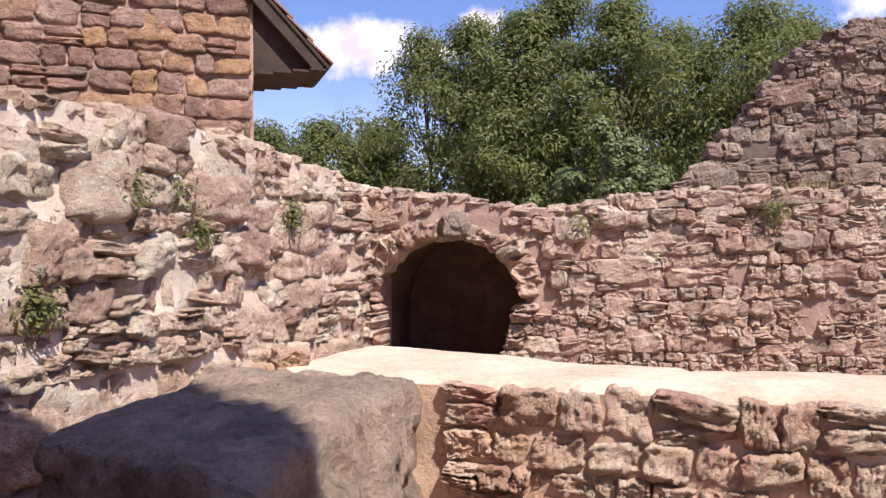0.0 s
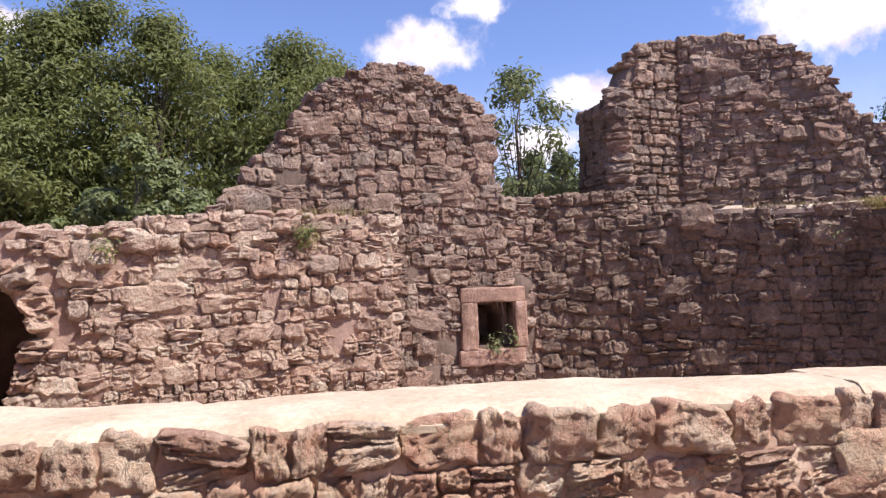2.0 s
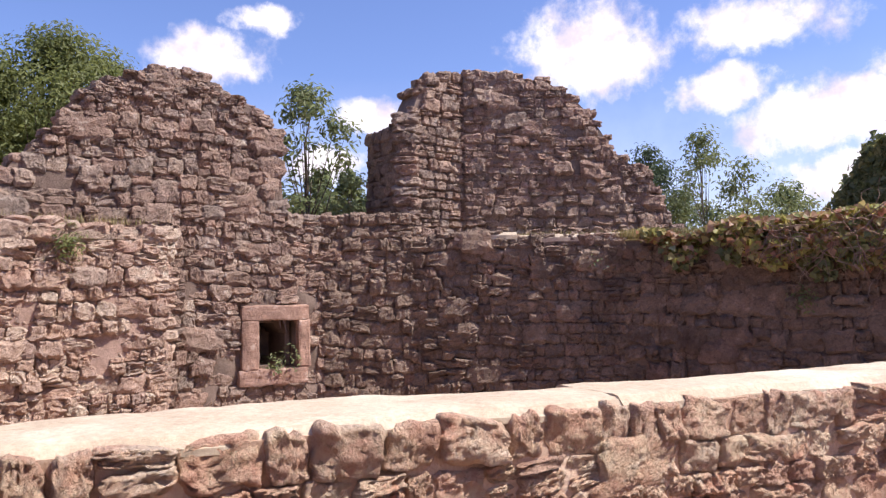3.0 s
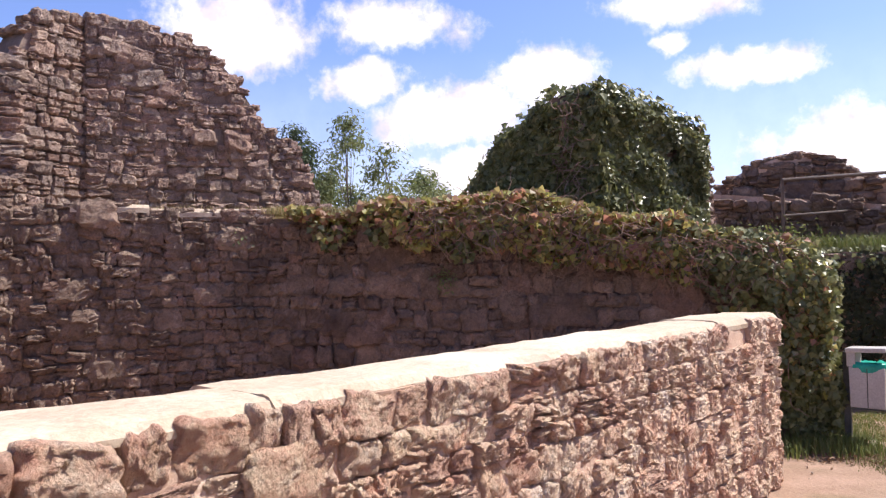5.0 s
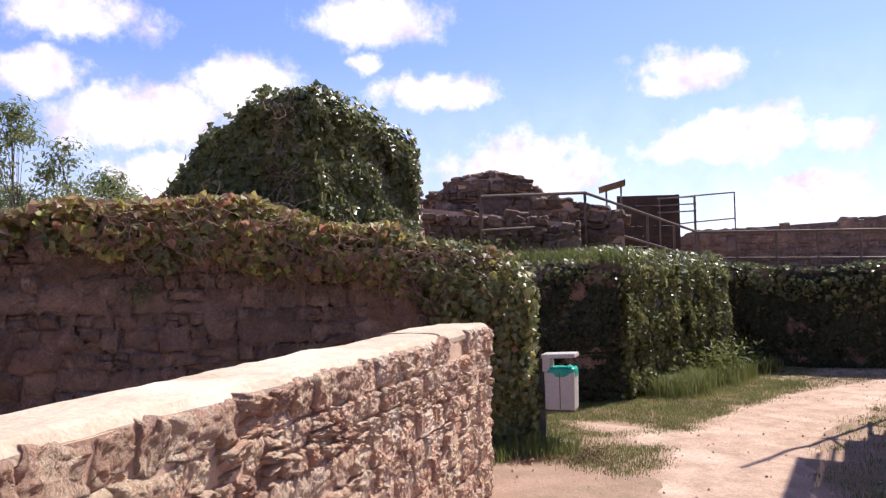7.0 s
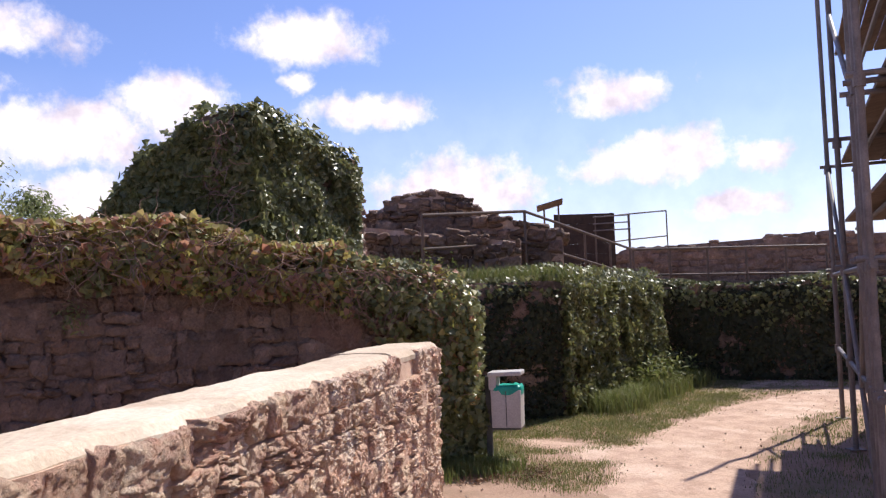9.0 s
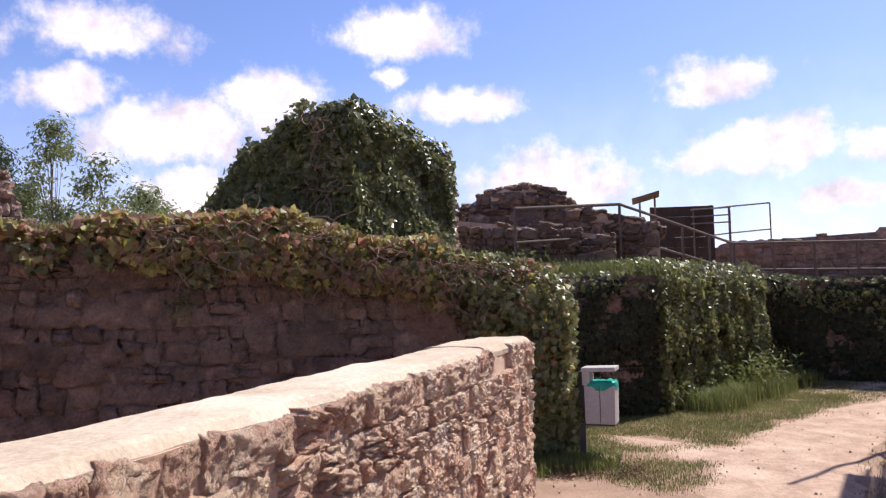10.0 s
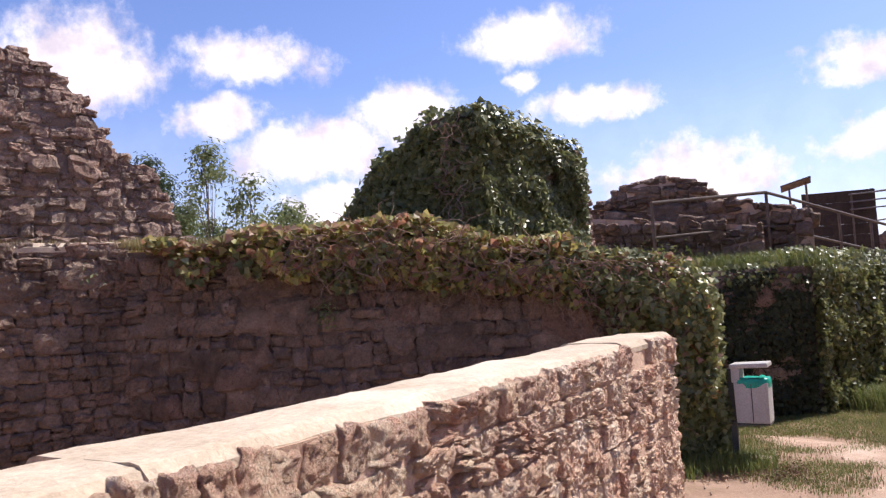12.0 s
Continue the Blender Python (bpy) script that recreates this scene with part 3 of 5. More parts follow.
B0 = -3.6
mB, LB = wall_frame(on_b(B0), on_b(1.8))
top_b = profile([(-0.022, 2.867), (0.876, 2.759), (1.514, 2.637), (2.127, 2.579), (2.604, 2.589), (2.958, 2.68), (3.801, 2.691), (4.616, 2.677), (5.434, 2.597)])
ARCH = (1.057, 1.567, 0.809, 0.689)


def arch_hole(u, z, a, b):
    cu, cz, ru, rz = ARCH
    if z + b < 0.9:
        return False
    du = max(0.0, abs(u - cu) - a)
    if z < cz:
        return du < ru - 0.10 * max(0.0, min(1.0, (cz - z) * 1.2)) * (u > cu) * 2.0
    dz = max(0.0, z - b - cz)
    return (du / ru) ** 2 + (dz / rz) ** 2 < 1.0


north = core("wall_north", mB, LB, top_b, 0, 0.75, M["mortar_mid"], seed=21, hole=lambda u, z, a, b: arch_hole(u, z, a + 0.09, b + 0.09), rough=0.05, cell=0.06, face=-0.012)
setting(north, "sunlit rubble wall of reddish sandstone with an arched recess")


def ring_hole(u, z, a, b):
    cu, cz, ru, rz = ARCH
    return z > cz - 0.1 and (max(0, abs(u - cu) - a) / (ru + 0.27)) ** 2 + (max(0, z - b - cz) / (rz + 0.27)) ** 2 < 1.0 or arch_hole(u, z, a, b)


masonry(north, "rose", LB, top_b, 0.6, (0.10, 0.20), (0.8, 1.8), 0.14, bond=3.2, seed=22, gap=-0.010, tilt=7, wave=0.12, holes=(ring_hole,), near=3.0, jut=0.035, split=0.25, nx=8, nz=6, lump=0.24)
rq = random.Random(28)
z = 0.7
while z < 2.68:
    hh = rq.uniform(0.11, 0.2)
    ob = new("quoin", stones_of("rose", nx=8, nz=6)[rq.randrange(24)])
    ob.parent = north
    ob.matrix_basis = Matrix.Translation((LB - 0.06 + rq.uniform(-0.04, 0.04), 0.03, z + hh / 2)) @ Matrix.Rotation(rq.uniform(0.1, 0.35), 4, "Z") @ Matrix.Diagonal((rq.uniform(0.22, 0.38), 0.18, hh, 1))
    z += hh
rv = random.Random(26)
for i in range(17):
    a = math.pi * (0.02 + 0.96 * (i + 0.5 + rv.uniform(-0.15, 0.15)) / 17)
    cu, cz, ru, rz = ARCH
    ln = rv.uniform(0.20, 0.34)
    u, z = cu + (ru + ln * 0.46) * math.cos(a), cz + (rz + ln * 0.46) * math.sin(a)
    ob = new("voussoir", stones_of("rose", nx=8, nz=6)[i])
    ob.parent = north
    ob.matrix_basis = Matrix.Translation((u, 0.06 + rv.uniform(-0.04, 0.02), z)) @ Matrix.Rotation(math.pi / 2 - a + rv.uniform(-0.12, 0.12), 4, "Y") @ Matrix.Diagonal((rv.uniform(0.19, 0.25), 0.42, ln, 1))
for sd in (-1, 1):
    z = 0.7
    while z < ARCH[1] - 0.05:
        hh = rv.uniform(0.10, 0.19)
        w = rv.uniform(0.2, 0.36)
        inner = ARCH[2] - (0.0 if sd < 0 else 0.2 * max(0.0, min(1.0, (ARCH[1] - z) * 1.2)))
        ob = new("jamb_stone", stones_of("rose", nx=8, nz=6)[rv.randrange(24)])
        ob.parent = north
        ob.matrix_basis = Matrix.Translation((ARCH[0] + sd * (inner + w / 2 - 0.04), 0.07 + rv.uniform(-0.03, 0.02), z + hh / 2)) @ Matrix.Rotation(rv.uniform(-0.08, 0.08), 4, "Y") @ Matrix.Diagonal((w, 0.46, hh * 1.08, 1))
        z += hh
key = new("keystone", stones_of("red", nx=8, nz=6)[3])
key.parent = north
key.matrix_basis = Matrix.Translation((ARCH[0] + 0.13, -0.07, ARCH[1] + ARCH[3] + 0.14)) @ Matrix.Diagonal((0.30, 0.34, 0.30, 1))


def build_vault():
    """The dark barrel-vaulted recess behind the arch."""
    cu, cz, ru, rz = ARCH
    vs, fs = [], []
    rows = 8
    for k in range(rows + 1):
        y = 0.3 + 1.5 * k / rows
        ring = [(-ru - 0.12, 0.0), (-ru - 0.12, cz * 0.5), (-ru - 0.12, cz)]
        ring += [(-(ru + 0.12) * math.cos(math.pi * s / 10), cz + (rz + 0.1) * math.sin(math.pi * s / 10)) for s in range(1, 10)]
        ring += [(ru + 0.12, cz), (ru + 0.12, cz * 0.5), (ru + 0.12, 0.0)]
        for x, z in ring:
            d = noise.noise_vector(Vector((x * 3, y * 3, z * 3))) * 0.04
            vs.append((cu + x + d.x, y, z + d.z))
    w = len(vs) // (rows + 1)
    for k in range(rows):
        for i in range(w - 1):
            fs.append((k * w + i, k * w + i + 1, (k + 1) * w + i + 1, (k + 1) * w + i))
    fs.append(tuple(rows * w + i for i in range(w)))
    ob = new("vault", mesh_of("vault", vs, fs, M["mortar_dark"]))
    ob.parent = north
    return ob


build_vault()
rubble_top("crown_stones", north, "rose", LB, lambda u: top_b(u) - 0.01, 0.6, size=0.17, seed=24)
coping("trim_ledge", "rough pale stone ledge on the lower wall", 2.58, LB, 2.643, lambda u: 0.55, M["stub"], mB, thick=0.06, seed=17, front=lambda u: -0.03)

# ---- niche wall and the first ruined gable ----
mC, LC = wall_frame(on_b(-0.1, 7.95), on_b(3.72, 7.95))
top_c = profile([(0.064, 2.823), (0.328, 2.974), (0.522, 3.332), (0.805, 3.584), (1.068, 3.876), (1.189, 4.098), (1.523, 4.299), (1.9, 4.449), (2.326, 4.45), (2.694, 4.231), (3.071, 4.091), (3.227, 3.871), (3.283, 3.387), (3.314, 2.917), (3.991, 2.917), (4.691, 2.937), (4.991, 2.957), (6.091, 2.977)])
NICHE = (2.984, 3.467, 1.132, 1.679)


def niche_hole(u, z, a, b):
    return NICHE[0] < u + a and u - a < NICHE[1] and NICHE[2] < z + b and z - b < NICHE[3]


def frame_hole(u, z, a, b):
    return 2.810 < u + a and u - a < 3.569 and 0.988 < z + b and z - b < 1.821


gable = core("wall_gable", mC, LC, top_c, 0, 0.62, M["mortar_dark"], hole=niche_hole, seed=31, rough=0.04, cell=0.06, face=-0.008)
setting(gable, "ruined reddish sandstone wall rising to a broken gable")
masonry(gable, "red", LC, lambda u: top_c(u) + 0.03, 0.6, (0.09, 0.175), (0.7, 1.8), 0.11, bond=3.6, seed=32, gap=-0.010, tilt=6, wave=0.10, holes=(frame_hole,), near=3.6, jut=0.028, split=0.25, nx=8, nz=6, lump=0.23)
rubble_top("crown_stones", gable, "red", 3.6, lambda u: top_c(u) - 0.01, 0.6, start=0.2, size=0.13, seed=33)


def chord(name, label, p0, p1, top, seed, key):
    """A short straight stretch of the wall where it bends."""
    m, length = wall_frame(p0, p1)
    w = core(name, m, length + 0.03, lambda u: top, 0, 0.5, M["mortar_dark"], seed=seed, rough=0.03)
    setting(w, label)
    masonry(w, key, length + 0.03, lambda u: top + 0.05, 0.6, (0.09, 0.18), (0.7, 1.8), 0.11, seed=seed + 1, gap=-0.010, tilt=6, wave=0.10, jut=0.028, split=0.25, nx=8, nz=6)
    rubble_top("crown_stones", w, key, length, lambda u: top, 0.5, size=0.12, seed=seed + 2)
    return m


# bends 1 and 2 take the darker brown stone to stand in for shade
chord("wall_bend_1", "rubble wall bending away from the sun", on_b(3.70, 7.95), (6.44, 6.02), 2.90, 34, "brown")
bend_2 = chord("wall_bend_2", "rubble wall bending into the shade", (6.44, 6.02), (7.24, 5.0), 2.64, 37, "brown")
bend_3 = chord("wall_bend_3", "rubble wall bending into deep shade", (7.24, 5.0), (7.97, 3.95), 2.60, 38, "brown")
coping("trim_ledge", "pale sunlit ledge along the bending wall", 0.55, 1.31, 2.690, lambda u: 0.5, M["cap"], bend_2, thick=0.05, seed=21, front=lambda u: -0.03)
coping("trim_ledge", "pale sunlit ledge along the bending wall", 0.0, 1.30, 2.650, lambda u: 0.5, M["cap"], bend_3, thick=0.05, seed=22, front=lambda u: -0.03)


def build_niche():
    """Dressed stone surround with four blocks and splayed reveals."""
    fr = tagged(new("niche_frame"), "dressed reddish sandstone surround of a small niche", "niche frame")
    fr.matrix_world = mC
    n0, n1, z0, z1 = NICHE
    for nm, u0, u1, a, b in (("lintel", 2.790, 3.599, z1, 1.851), ("sill", 2.760, 3.579, 0.948, z0), ("jamb", 2.790, n0, z0, z1), ("jamb", n1, 3.609, z0, z1)):
        bm = bmesh.new()
        box(bm, u1 - u0 + 0.004, 0.22, b - a + 0.004, Matrix.Translation(((u0 + u1) / 2, 0.02, (a + b) / 2)), 0.022)
        bmesh.ops.subdivide_edges(bm, edges=bm.edges[:], cuts=3, use_grid_fill=True)
        for v in bm.verts:
            v.co += noise.noise_vector(v.co * 6) * 0.014 + noise.noise_vector(v.co * 19) * 0.006
        part(nm, bm, M["frame"], fr)
    bm = bmesh.new()
    for sx, sy, sz, c in ((0.06, 0.5, z1 - z0, (n0 + 0.0, 0.37, (z0 + z1) / 2)), (0.06, 0.5, z1 - z0, (n1 - 0.06, 0.37, (z0 + z1) / 2)), (n1 - n0, 0.5, 0.06, ((n0 + n1) / 2, 0.37, z0 + 0.0)),
                          (n1 - n0, 0.5, 0.06, ((n0 + n1) / 2, 0.37, z1 + 0.0)), (n1 - n0 + 0.1, 0.06, z1 - z0 + 0.1, ((n0 + n1) / 2, 0.64, (z0 + z1) / 2))):
        box(bm, sx, sy, sz, Matrix.Translation(c))
    part("reveal", bm, M["mortar_dark"], fr)
    return fr


build_niche()

# ---- second ruined tower ----
T_AZ = 45.0
nT = toward(T_AZ)
tT = Vector((nT.y, -nT.x, 0))


def on_t(u, depth=9.75):
    p = nT * depth + tT * u
    return (p.x, p.y)


T0 = 1.1
mT, LT = wall_frame(on_t(T0), on_t(4.15))
top_t = profile([(-0.008, 4.98), (0.568, 4.956), (1.158, 4.891), (1.572, 4.619), (1.741, 4.434), (1.91, 4.19), (2.119, 3.819), (2.544, 3.635), (2.723, 3.332), (2.865, 2.92), (3.075, 2.617)])
tower = core("wall_tower", mT, LT, top_t, 2.2, 0.7, M["mortar_dark"], seed=41, rough=0.04, cell=0.08, face=-0.008)
setting(tower, "broken tower wall of thin reddish sandstone courses")
masonry(tower, "red", LT, lambda u: top_t(u) + 0.03, 2.4, (0.085, 0.165), (0.8, 2.0), 0.11, bond=3.4, seed=42, gap=-0.010, tilt=5, wave=0.08, near=1.0, jut=0.026, nx=8, nz=6)
rubble_top("crown_stones", tower, "red", LT - 0.1, lambda u: top_t(u) - 0.01, 0.7, size=0.14, seed=43)
mT2, LT2 = wall_frame(on_b(4.96, 7.93), on_b(5.89, 7.93))
top_t2 = profile([(0, 4.21), (0.14, 4.55), (0.32, 4.88), (0.6, 4.93), (1.0, 4.95)])
towerw = core("wall_tower_side", mT2, LT2, top_t2, 2.6, 0.45, M["mortar_dark"], seed=45)
setting(towerw, "side of the broken sandstone tower")
masonry(towerw, "red", LT2 + 0.05, lambda u: top_t2(u) + 0.02, 2.7, (0.085, 0.165), (0.8, 2.0), 0.11, seed=46, jut=0.02, nx=8, nz=6)
z = 2.7
while z < 4.21:
    hh = rq.uniform(0.1, 0.17)
    ob = new("quoin", stones_of("red", nx=8, nz=6)[rq.randrange(24)])
    ob.parent = towerw
    ob.matrix_basis = Matrix.Translation((rq.uniform(-0.03, 0.03), 0.05, z + hh / 2)) @ Matrix.Rotation(-0.5, 4, "Z") @ Matrix.Diagonal((rq.uniform(0.28, 0.38), 0.2, hh * 1.05, 1))
    z += hh
rubble_top("crown_stones", towerw, "red", LT2, lambda u: top_t2(u) - 0.02, 0.45, size=0.14, seed=49)
pT = mT2 @ Vector((-0.09, 0, 0))
mT3, LT3 = wall_frame((pT.x + nB.x * 0.95, pT.y + nB.y * 0.95), (pT.x + nB.x * 0.05, pT.y + nB.y * 0.05))
towerl = core("wall_tower_end", mT3, LT3, lambda u: 4.18 + 0.1 * u, 2.6, 0.13, M["mortar_dark"], seed=47)
setting(towerl, "weathered end face of the broken tower")
masonry(towerl, "brown", LT3, lambda u: 4.21 + 0.1 * u, 2.7, (0.1, 0.2), (0.9, 2.0), 0.08, seed=48, jut=0.015, nx=8, nz=6)

# ---- shaded east wall ----
mD, LD = wall_frame((7.95, 3.95), (9.15, -1.97))


def on_d(u, back=0.0):
    p = mD @ Vector((u, back, 0))
    return (p.x, p.y)


top_d = profile([(0, 2.57), (1.07, 2.53), (2.2, 2.53), (2.8, 2.60), (3.04, 2.59), (3.3, 2.47), (3.78, 2.33), (4.35, 2.29), (4.88, 2.18), (5.34, 2.10), (5.83, 2.02), (LD, 1.88)])
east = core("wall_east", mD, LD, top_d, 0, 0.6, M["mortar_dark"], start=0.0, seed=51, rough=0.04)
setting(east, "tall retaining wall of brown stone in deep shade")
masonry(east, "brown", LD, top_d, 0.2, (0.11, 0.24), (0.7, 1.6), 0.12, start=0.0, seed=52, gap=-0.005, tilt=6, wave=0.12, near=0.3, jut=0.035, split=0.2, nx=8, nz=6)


def block(name, label, corners, z0, z1, mat, category="terrace"):
    bm = bmesh.new()
    lo = [bm.verts.new((x, y, z0)) for x, y in corners]
    hi = [bm.verts.new((x, y, z1)) for x, y in corners]
    bm.faces.new(lo[::-1])
    bm.faces.new(hi)
    for i in range(len(lo)):
        k = (i + 1) % len(lo)
        bm.faces.new((lo[i], lo[k], hi[k], hi[i]))
    return setting(part(name, bm, mat), label, category)


d_end = on_d(LD)
E0, E1, E2 = (11.65, -2.11), (11.92, -4.16), (14.71, -7.32)
F1 = (12.63, -13.09)
block("terrace_east", "raised earth terrace behind the shaded wall", [on_d(0.3, 0.55), on_d(LD - 0.05, 0.55), (12.07, -1.91), (12.34, -3.96), (15.11, -7.07), (24, -5), (24, 9), (10, 10)], 0.0, 2.1, M["soil"])
block("terrace_south", "raised terrace with rubble behind the far wall", [(16.05, -7.34), (13.03, -13.19), (20, -16), (24, -5)], 0.0, 1.98, M["soil"])
block("terrace_ledge", "earth ledge between the shaded wall and the tower", [(6.75, 6.2), (7.45, 5.35), (8.3, 4.0), on_d(2.6, 0.4), (11.2, 2.2), (10.2, 6.5), (8.2, 6.8)], 2.0, 2.57, M["soil"])
mE, LE2 = wall_frame(E1, E2)
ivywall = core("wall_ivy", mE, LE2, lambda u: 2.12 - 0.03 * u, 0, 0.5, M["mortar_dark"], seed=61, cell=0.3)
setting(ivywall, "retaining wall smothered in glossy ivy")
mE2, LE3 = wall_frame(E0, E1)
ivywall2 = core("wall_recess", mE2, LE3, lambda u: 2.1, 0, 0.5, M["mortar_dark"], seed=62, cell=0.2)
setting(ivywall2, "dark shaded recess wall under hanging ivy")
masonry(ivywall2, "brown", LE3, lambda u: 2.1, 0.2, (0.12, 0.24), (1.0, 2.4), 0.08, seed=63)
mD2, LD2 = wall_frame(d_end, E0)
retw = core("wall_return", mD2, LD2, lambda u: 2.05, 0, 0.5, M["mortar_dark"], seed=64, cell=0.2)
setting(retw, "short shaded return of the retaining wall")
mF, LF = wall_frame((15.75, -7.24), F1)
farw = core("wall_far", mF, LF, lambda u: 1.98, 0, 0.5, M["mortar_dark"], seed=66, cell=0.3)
setting(farw, "far courtyard wall in shade, hung with ivy")
masonry(farw, "brown", LF, lambda u: 1.98, 0.1, (0.14, 0.26), (1.0, 2.4), 0.08, seed=67, singles=150)
mG, LG = wall_frame((19.2, -8.0), (14.8, -16.5))
backw = core("wall_back", mG, LG, profile([(0, 2.7), (1.0, 3.0), (5, 3.15), (10, 3.1)]), 1.8, 0.6, M["mortar_dark"], seed=68, cell=0.3)
setting(backw, "upper rubble wall behind the far terrace")
masonry(backw, "brown", LG, profile([(0, 2.75), (1.0, 3.05), (5, 3.2), (10, 3.15)]), 1.9, (0.12, 0.24), (1.2, 3.0), 0.12, seed=69, singles=150)


# ---- leaves ----
def leaf_cloud(name, centers, normals, sizes, mat, seed, shape="ivy", droop=0.35, spread=0.6):
    """Many small folded leaves, each with its own tilt, as one mesh."""
    rng = np.random.default_rng(seed)
    n = len(centers)
    up = np.array([0, 0, 1.0])
    nrm = normals + rng.normal(0, spread, (n, 3))
    nrm /= np.linalg.norm(nrm, axis=1)[:, None] + 1e-9
    axis = rng.normal(0, 1, (n, 3)) - up * droop * 2
    axis -= (axis * nrm).sum(1)[:, None] * nrm
    axis /= np.linalg.norm(axis, axis=1)[:, None] + 1e-9
    side = np.cross(nrm, axis)
    s = sizes[:, None]
    if shape == "blade":
        pts = [(-0.5, -0.09, 0), (-0.5, 0.09, 0), (0.5, 0.0, 0.1)]
        faces = np.array([[0, 1, 2]])
    elif shape == "long":
        pts = [(-0.5, 0, 0), (0.0, 0.20, 0.06), (0.5, 0, -0.05), (0.0, -0.20, 0.06)]
        faces = np.array([[0, 2, 1], [0, 3, 2]])
    else:
        pts = [(-0.42, 0, 0), (-0.22, 0.46, 0.10), (0.5, 0.0, -0.04), (-0.22, -0.46, 0.10)]
        faces = np.array([[0, 2, 1], [0, 3, 2]])
    vs = np.stack([centers + s * (a * axis + b * side + c * nrm) for a, b, c in pts], 1).reshape(-1, 3)
    fs = (faces[None] + (np.arange(n) * len(pts))[:, None, None]).reshape(-1, 3)
    return arrays_mesh(name, vs, fs, mat)


def limb_rings(vs, fs, pts, radii, sides=6):
    base = len(vs)
    for k, (p, r) in enumerate(zip(pts, radii)):
        d = (pts[min(k + 1, len(pts) - 1)] - pts[max(k - 1, 0)]).normalized()
        q = d.to_track_quat("Z", "Y").to_matrix()
        for i in range(sides):
            a = 2 * math.pi * i / sides
            vs.append(p + q @ Vector((math.cos(a) * r, math.sin(a) * r, 0)))
    for k in range(len(pts) - 1):
        for i in range(sides):
            j = (i + 1) % sides
            fs.append((base + k * sides + i, base + k * sides + j, base + (k + 1) * sides + j, base + (k + 1) * sides + i))


def tree(label, at, top, radius, low, leaves, leaf_size, mat, seed, trunk=0.14, shape="long", airy=1.0, clumps=60, category="tree"):
    rnd = random.Random(seed)
    rng = np.random.default_rng(seed)
    root = tagged(new("tree"), label, category, "trees beyond the ruin")
    root.location = (*at, 0)
    vs, fs = [], []
    lean = Vector((rnd.uniform(-0.3, 0.3), rnd.uniform(-0.3, 0.3), 0))
    spine = [Vector((0, 0, top * 0.93 * i / 8)) + lean * (i / 8) ** 2 + Vector((rnd.uniform(-0.08, 0.08), rnd.uniform(-0.08, 0.08), 0)) * (i > 0) for i in range(9)]
    limb_rings(vs, fs, spine, [trunk * (1.15 - 0.12 * i) for i in range(9)], 7)
    centers = []
    for k in range(clumps):
        h = low + (top - low) * (0.04 + 0.96 * rnd.random() ** 0.85)
        s = (h - low) / (top - low)
        reach = radius * (0.45 + 0.75 * math.sin(math.pi * min(1, 0.18 + 0.80 * s))) * (0.30 + 0.70 * rnd.random() ** 0.5) * rnd.uniform(0.8, 1.2)
        reach *= 1.0 if s < 0.75 else max(0.12, (1.02 - s) / 0.27)
        a = rnd.uniform(0, 2 * math.pi)
        c = Vector((math.cos(a) * reach, math.sin(a) * reach, h)) + lean * s
        centers.append(c)
        st = spine[max(1, min(7, int(h * 0.72 / (top * 0.93) * 8)))]
        if k % 2 == 0:
            midp = st.lerp(c, 0.5) + Vector((0, 0, -0.12 * reach))
            r0 = trunk * rnd.uniform(0.16, 0.34)
            limb_rings(vs, fs, [st, midp, c], [r0, r0 * 0.6, r0 * 0.2], 5)
    ob = new("trunk", mesh_of("trunk", vs, fs, M["bark"], True))
    ob.parent = root
    cs = np.array([tuple(c) for c in centers])
    pick = rng.integers(0, len(cs), leaves)
    size = rng.uniform(0.55, 1.1, len(cs))[pick][:, None] * radius * 0.27 * airy
    d = rng.normal(0, 1, (leaves, 3))
    d /= np.linalg.norm(d, axis=1)[:, None]
    pos = cs[pick] + d * size * rng.random((leaves, 1)) ** 0.4 * np.array([1.15, 1.15, 0.75])
    nrm = d * 0.9 + np.array([0, 0, 0.55])
    cr = new("crown", leaf_cloud("crown", pos, nrm, leaf_size * rng.uniform(0.6, 1.35, leaves), mat, seed, shape, 0.3, 0.32))
    cr.parent = root
    return root


BROAD = "broad-leaved tree with dense dark green foliage behind the walls"
for i, (a, r, top, rad) in enumerate([(-11.4, 23.9, 6.01, 1.7), (-7.5, 21.8, 5.84, 1.6), (-4.2, 22.8, 6.0, 1.5), (-0.0, 21.3, 8.26, 1.9), (3.5, 20.8, 8.47, 1.9), (7.1, 19.8, 8.3, 1.8), (10.4, 20.8, 9.07, 2.0), (13.9, 19.8, 8.61, 1.8), (18.1, 21.8, 8.46, 2.1), (22.5, 21.8, 8.74, 2.2), (26.3, 22.8, 8.53, 2.0), (30.2, 23.8, 7.36, 2.0), (6.0, 24.8, 7.3, 2.6), (14.8, 25.8, 7.88, 2.6), (-9.4, 27.8, 5.51, 2.2), (22.8, 26.8, 7.84, 2.6)]):
    x, y = polar(r, a)
    tree(BROAD, (x - 0.45, y - 0.4), top, rad, 1.6, 20000, 0.145, M["leaf"], 200 + i, 0.11, airy=1.5, clumps=95)
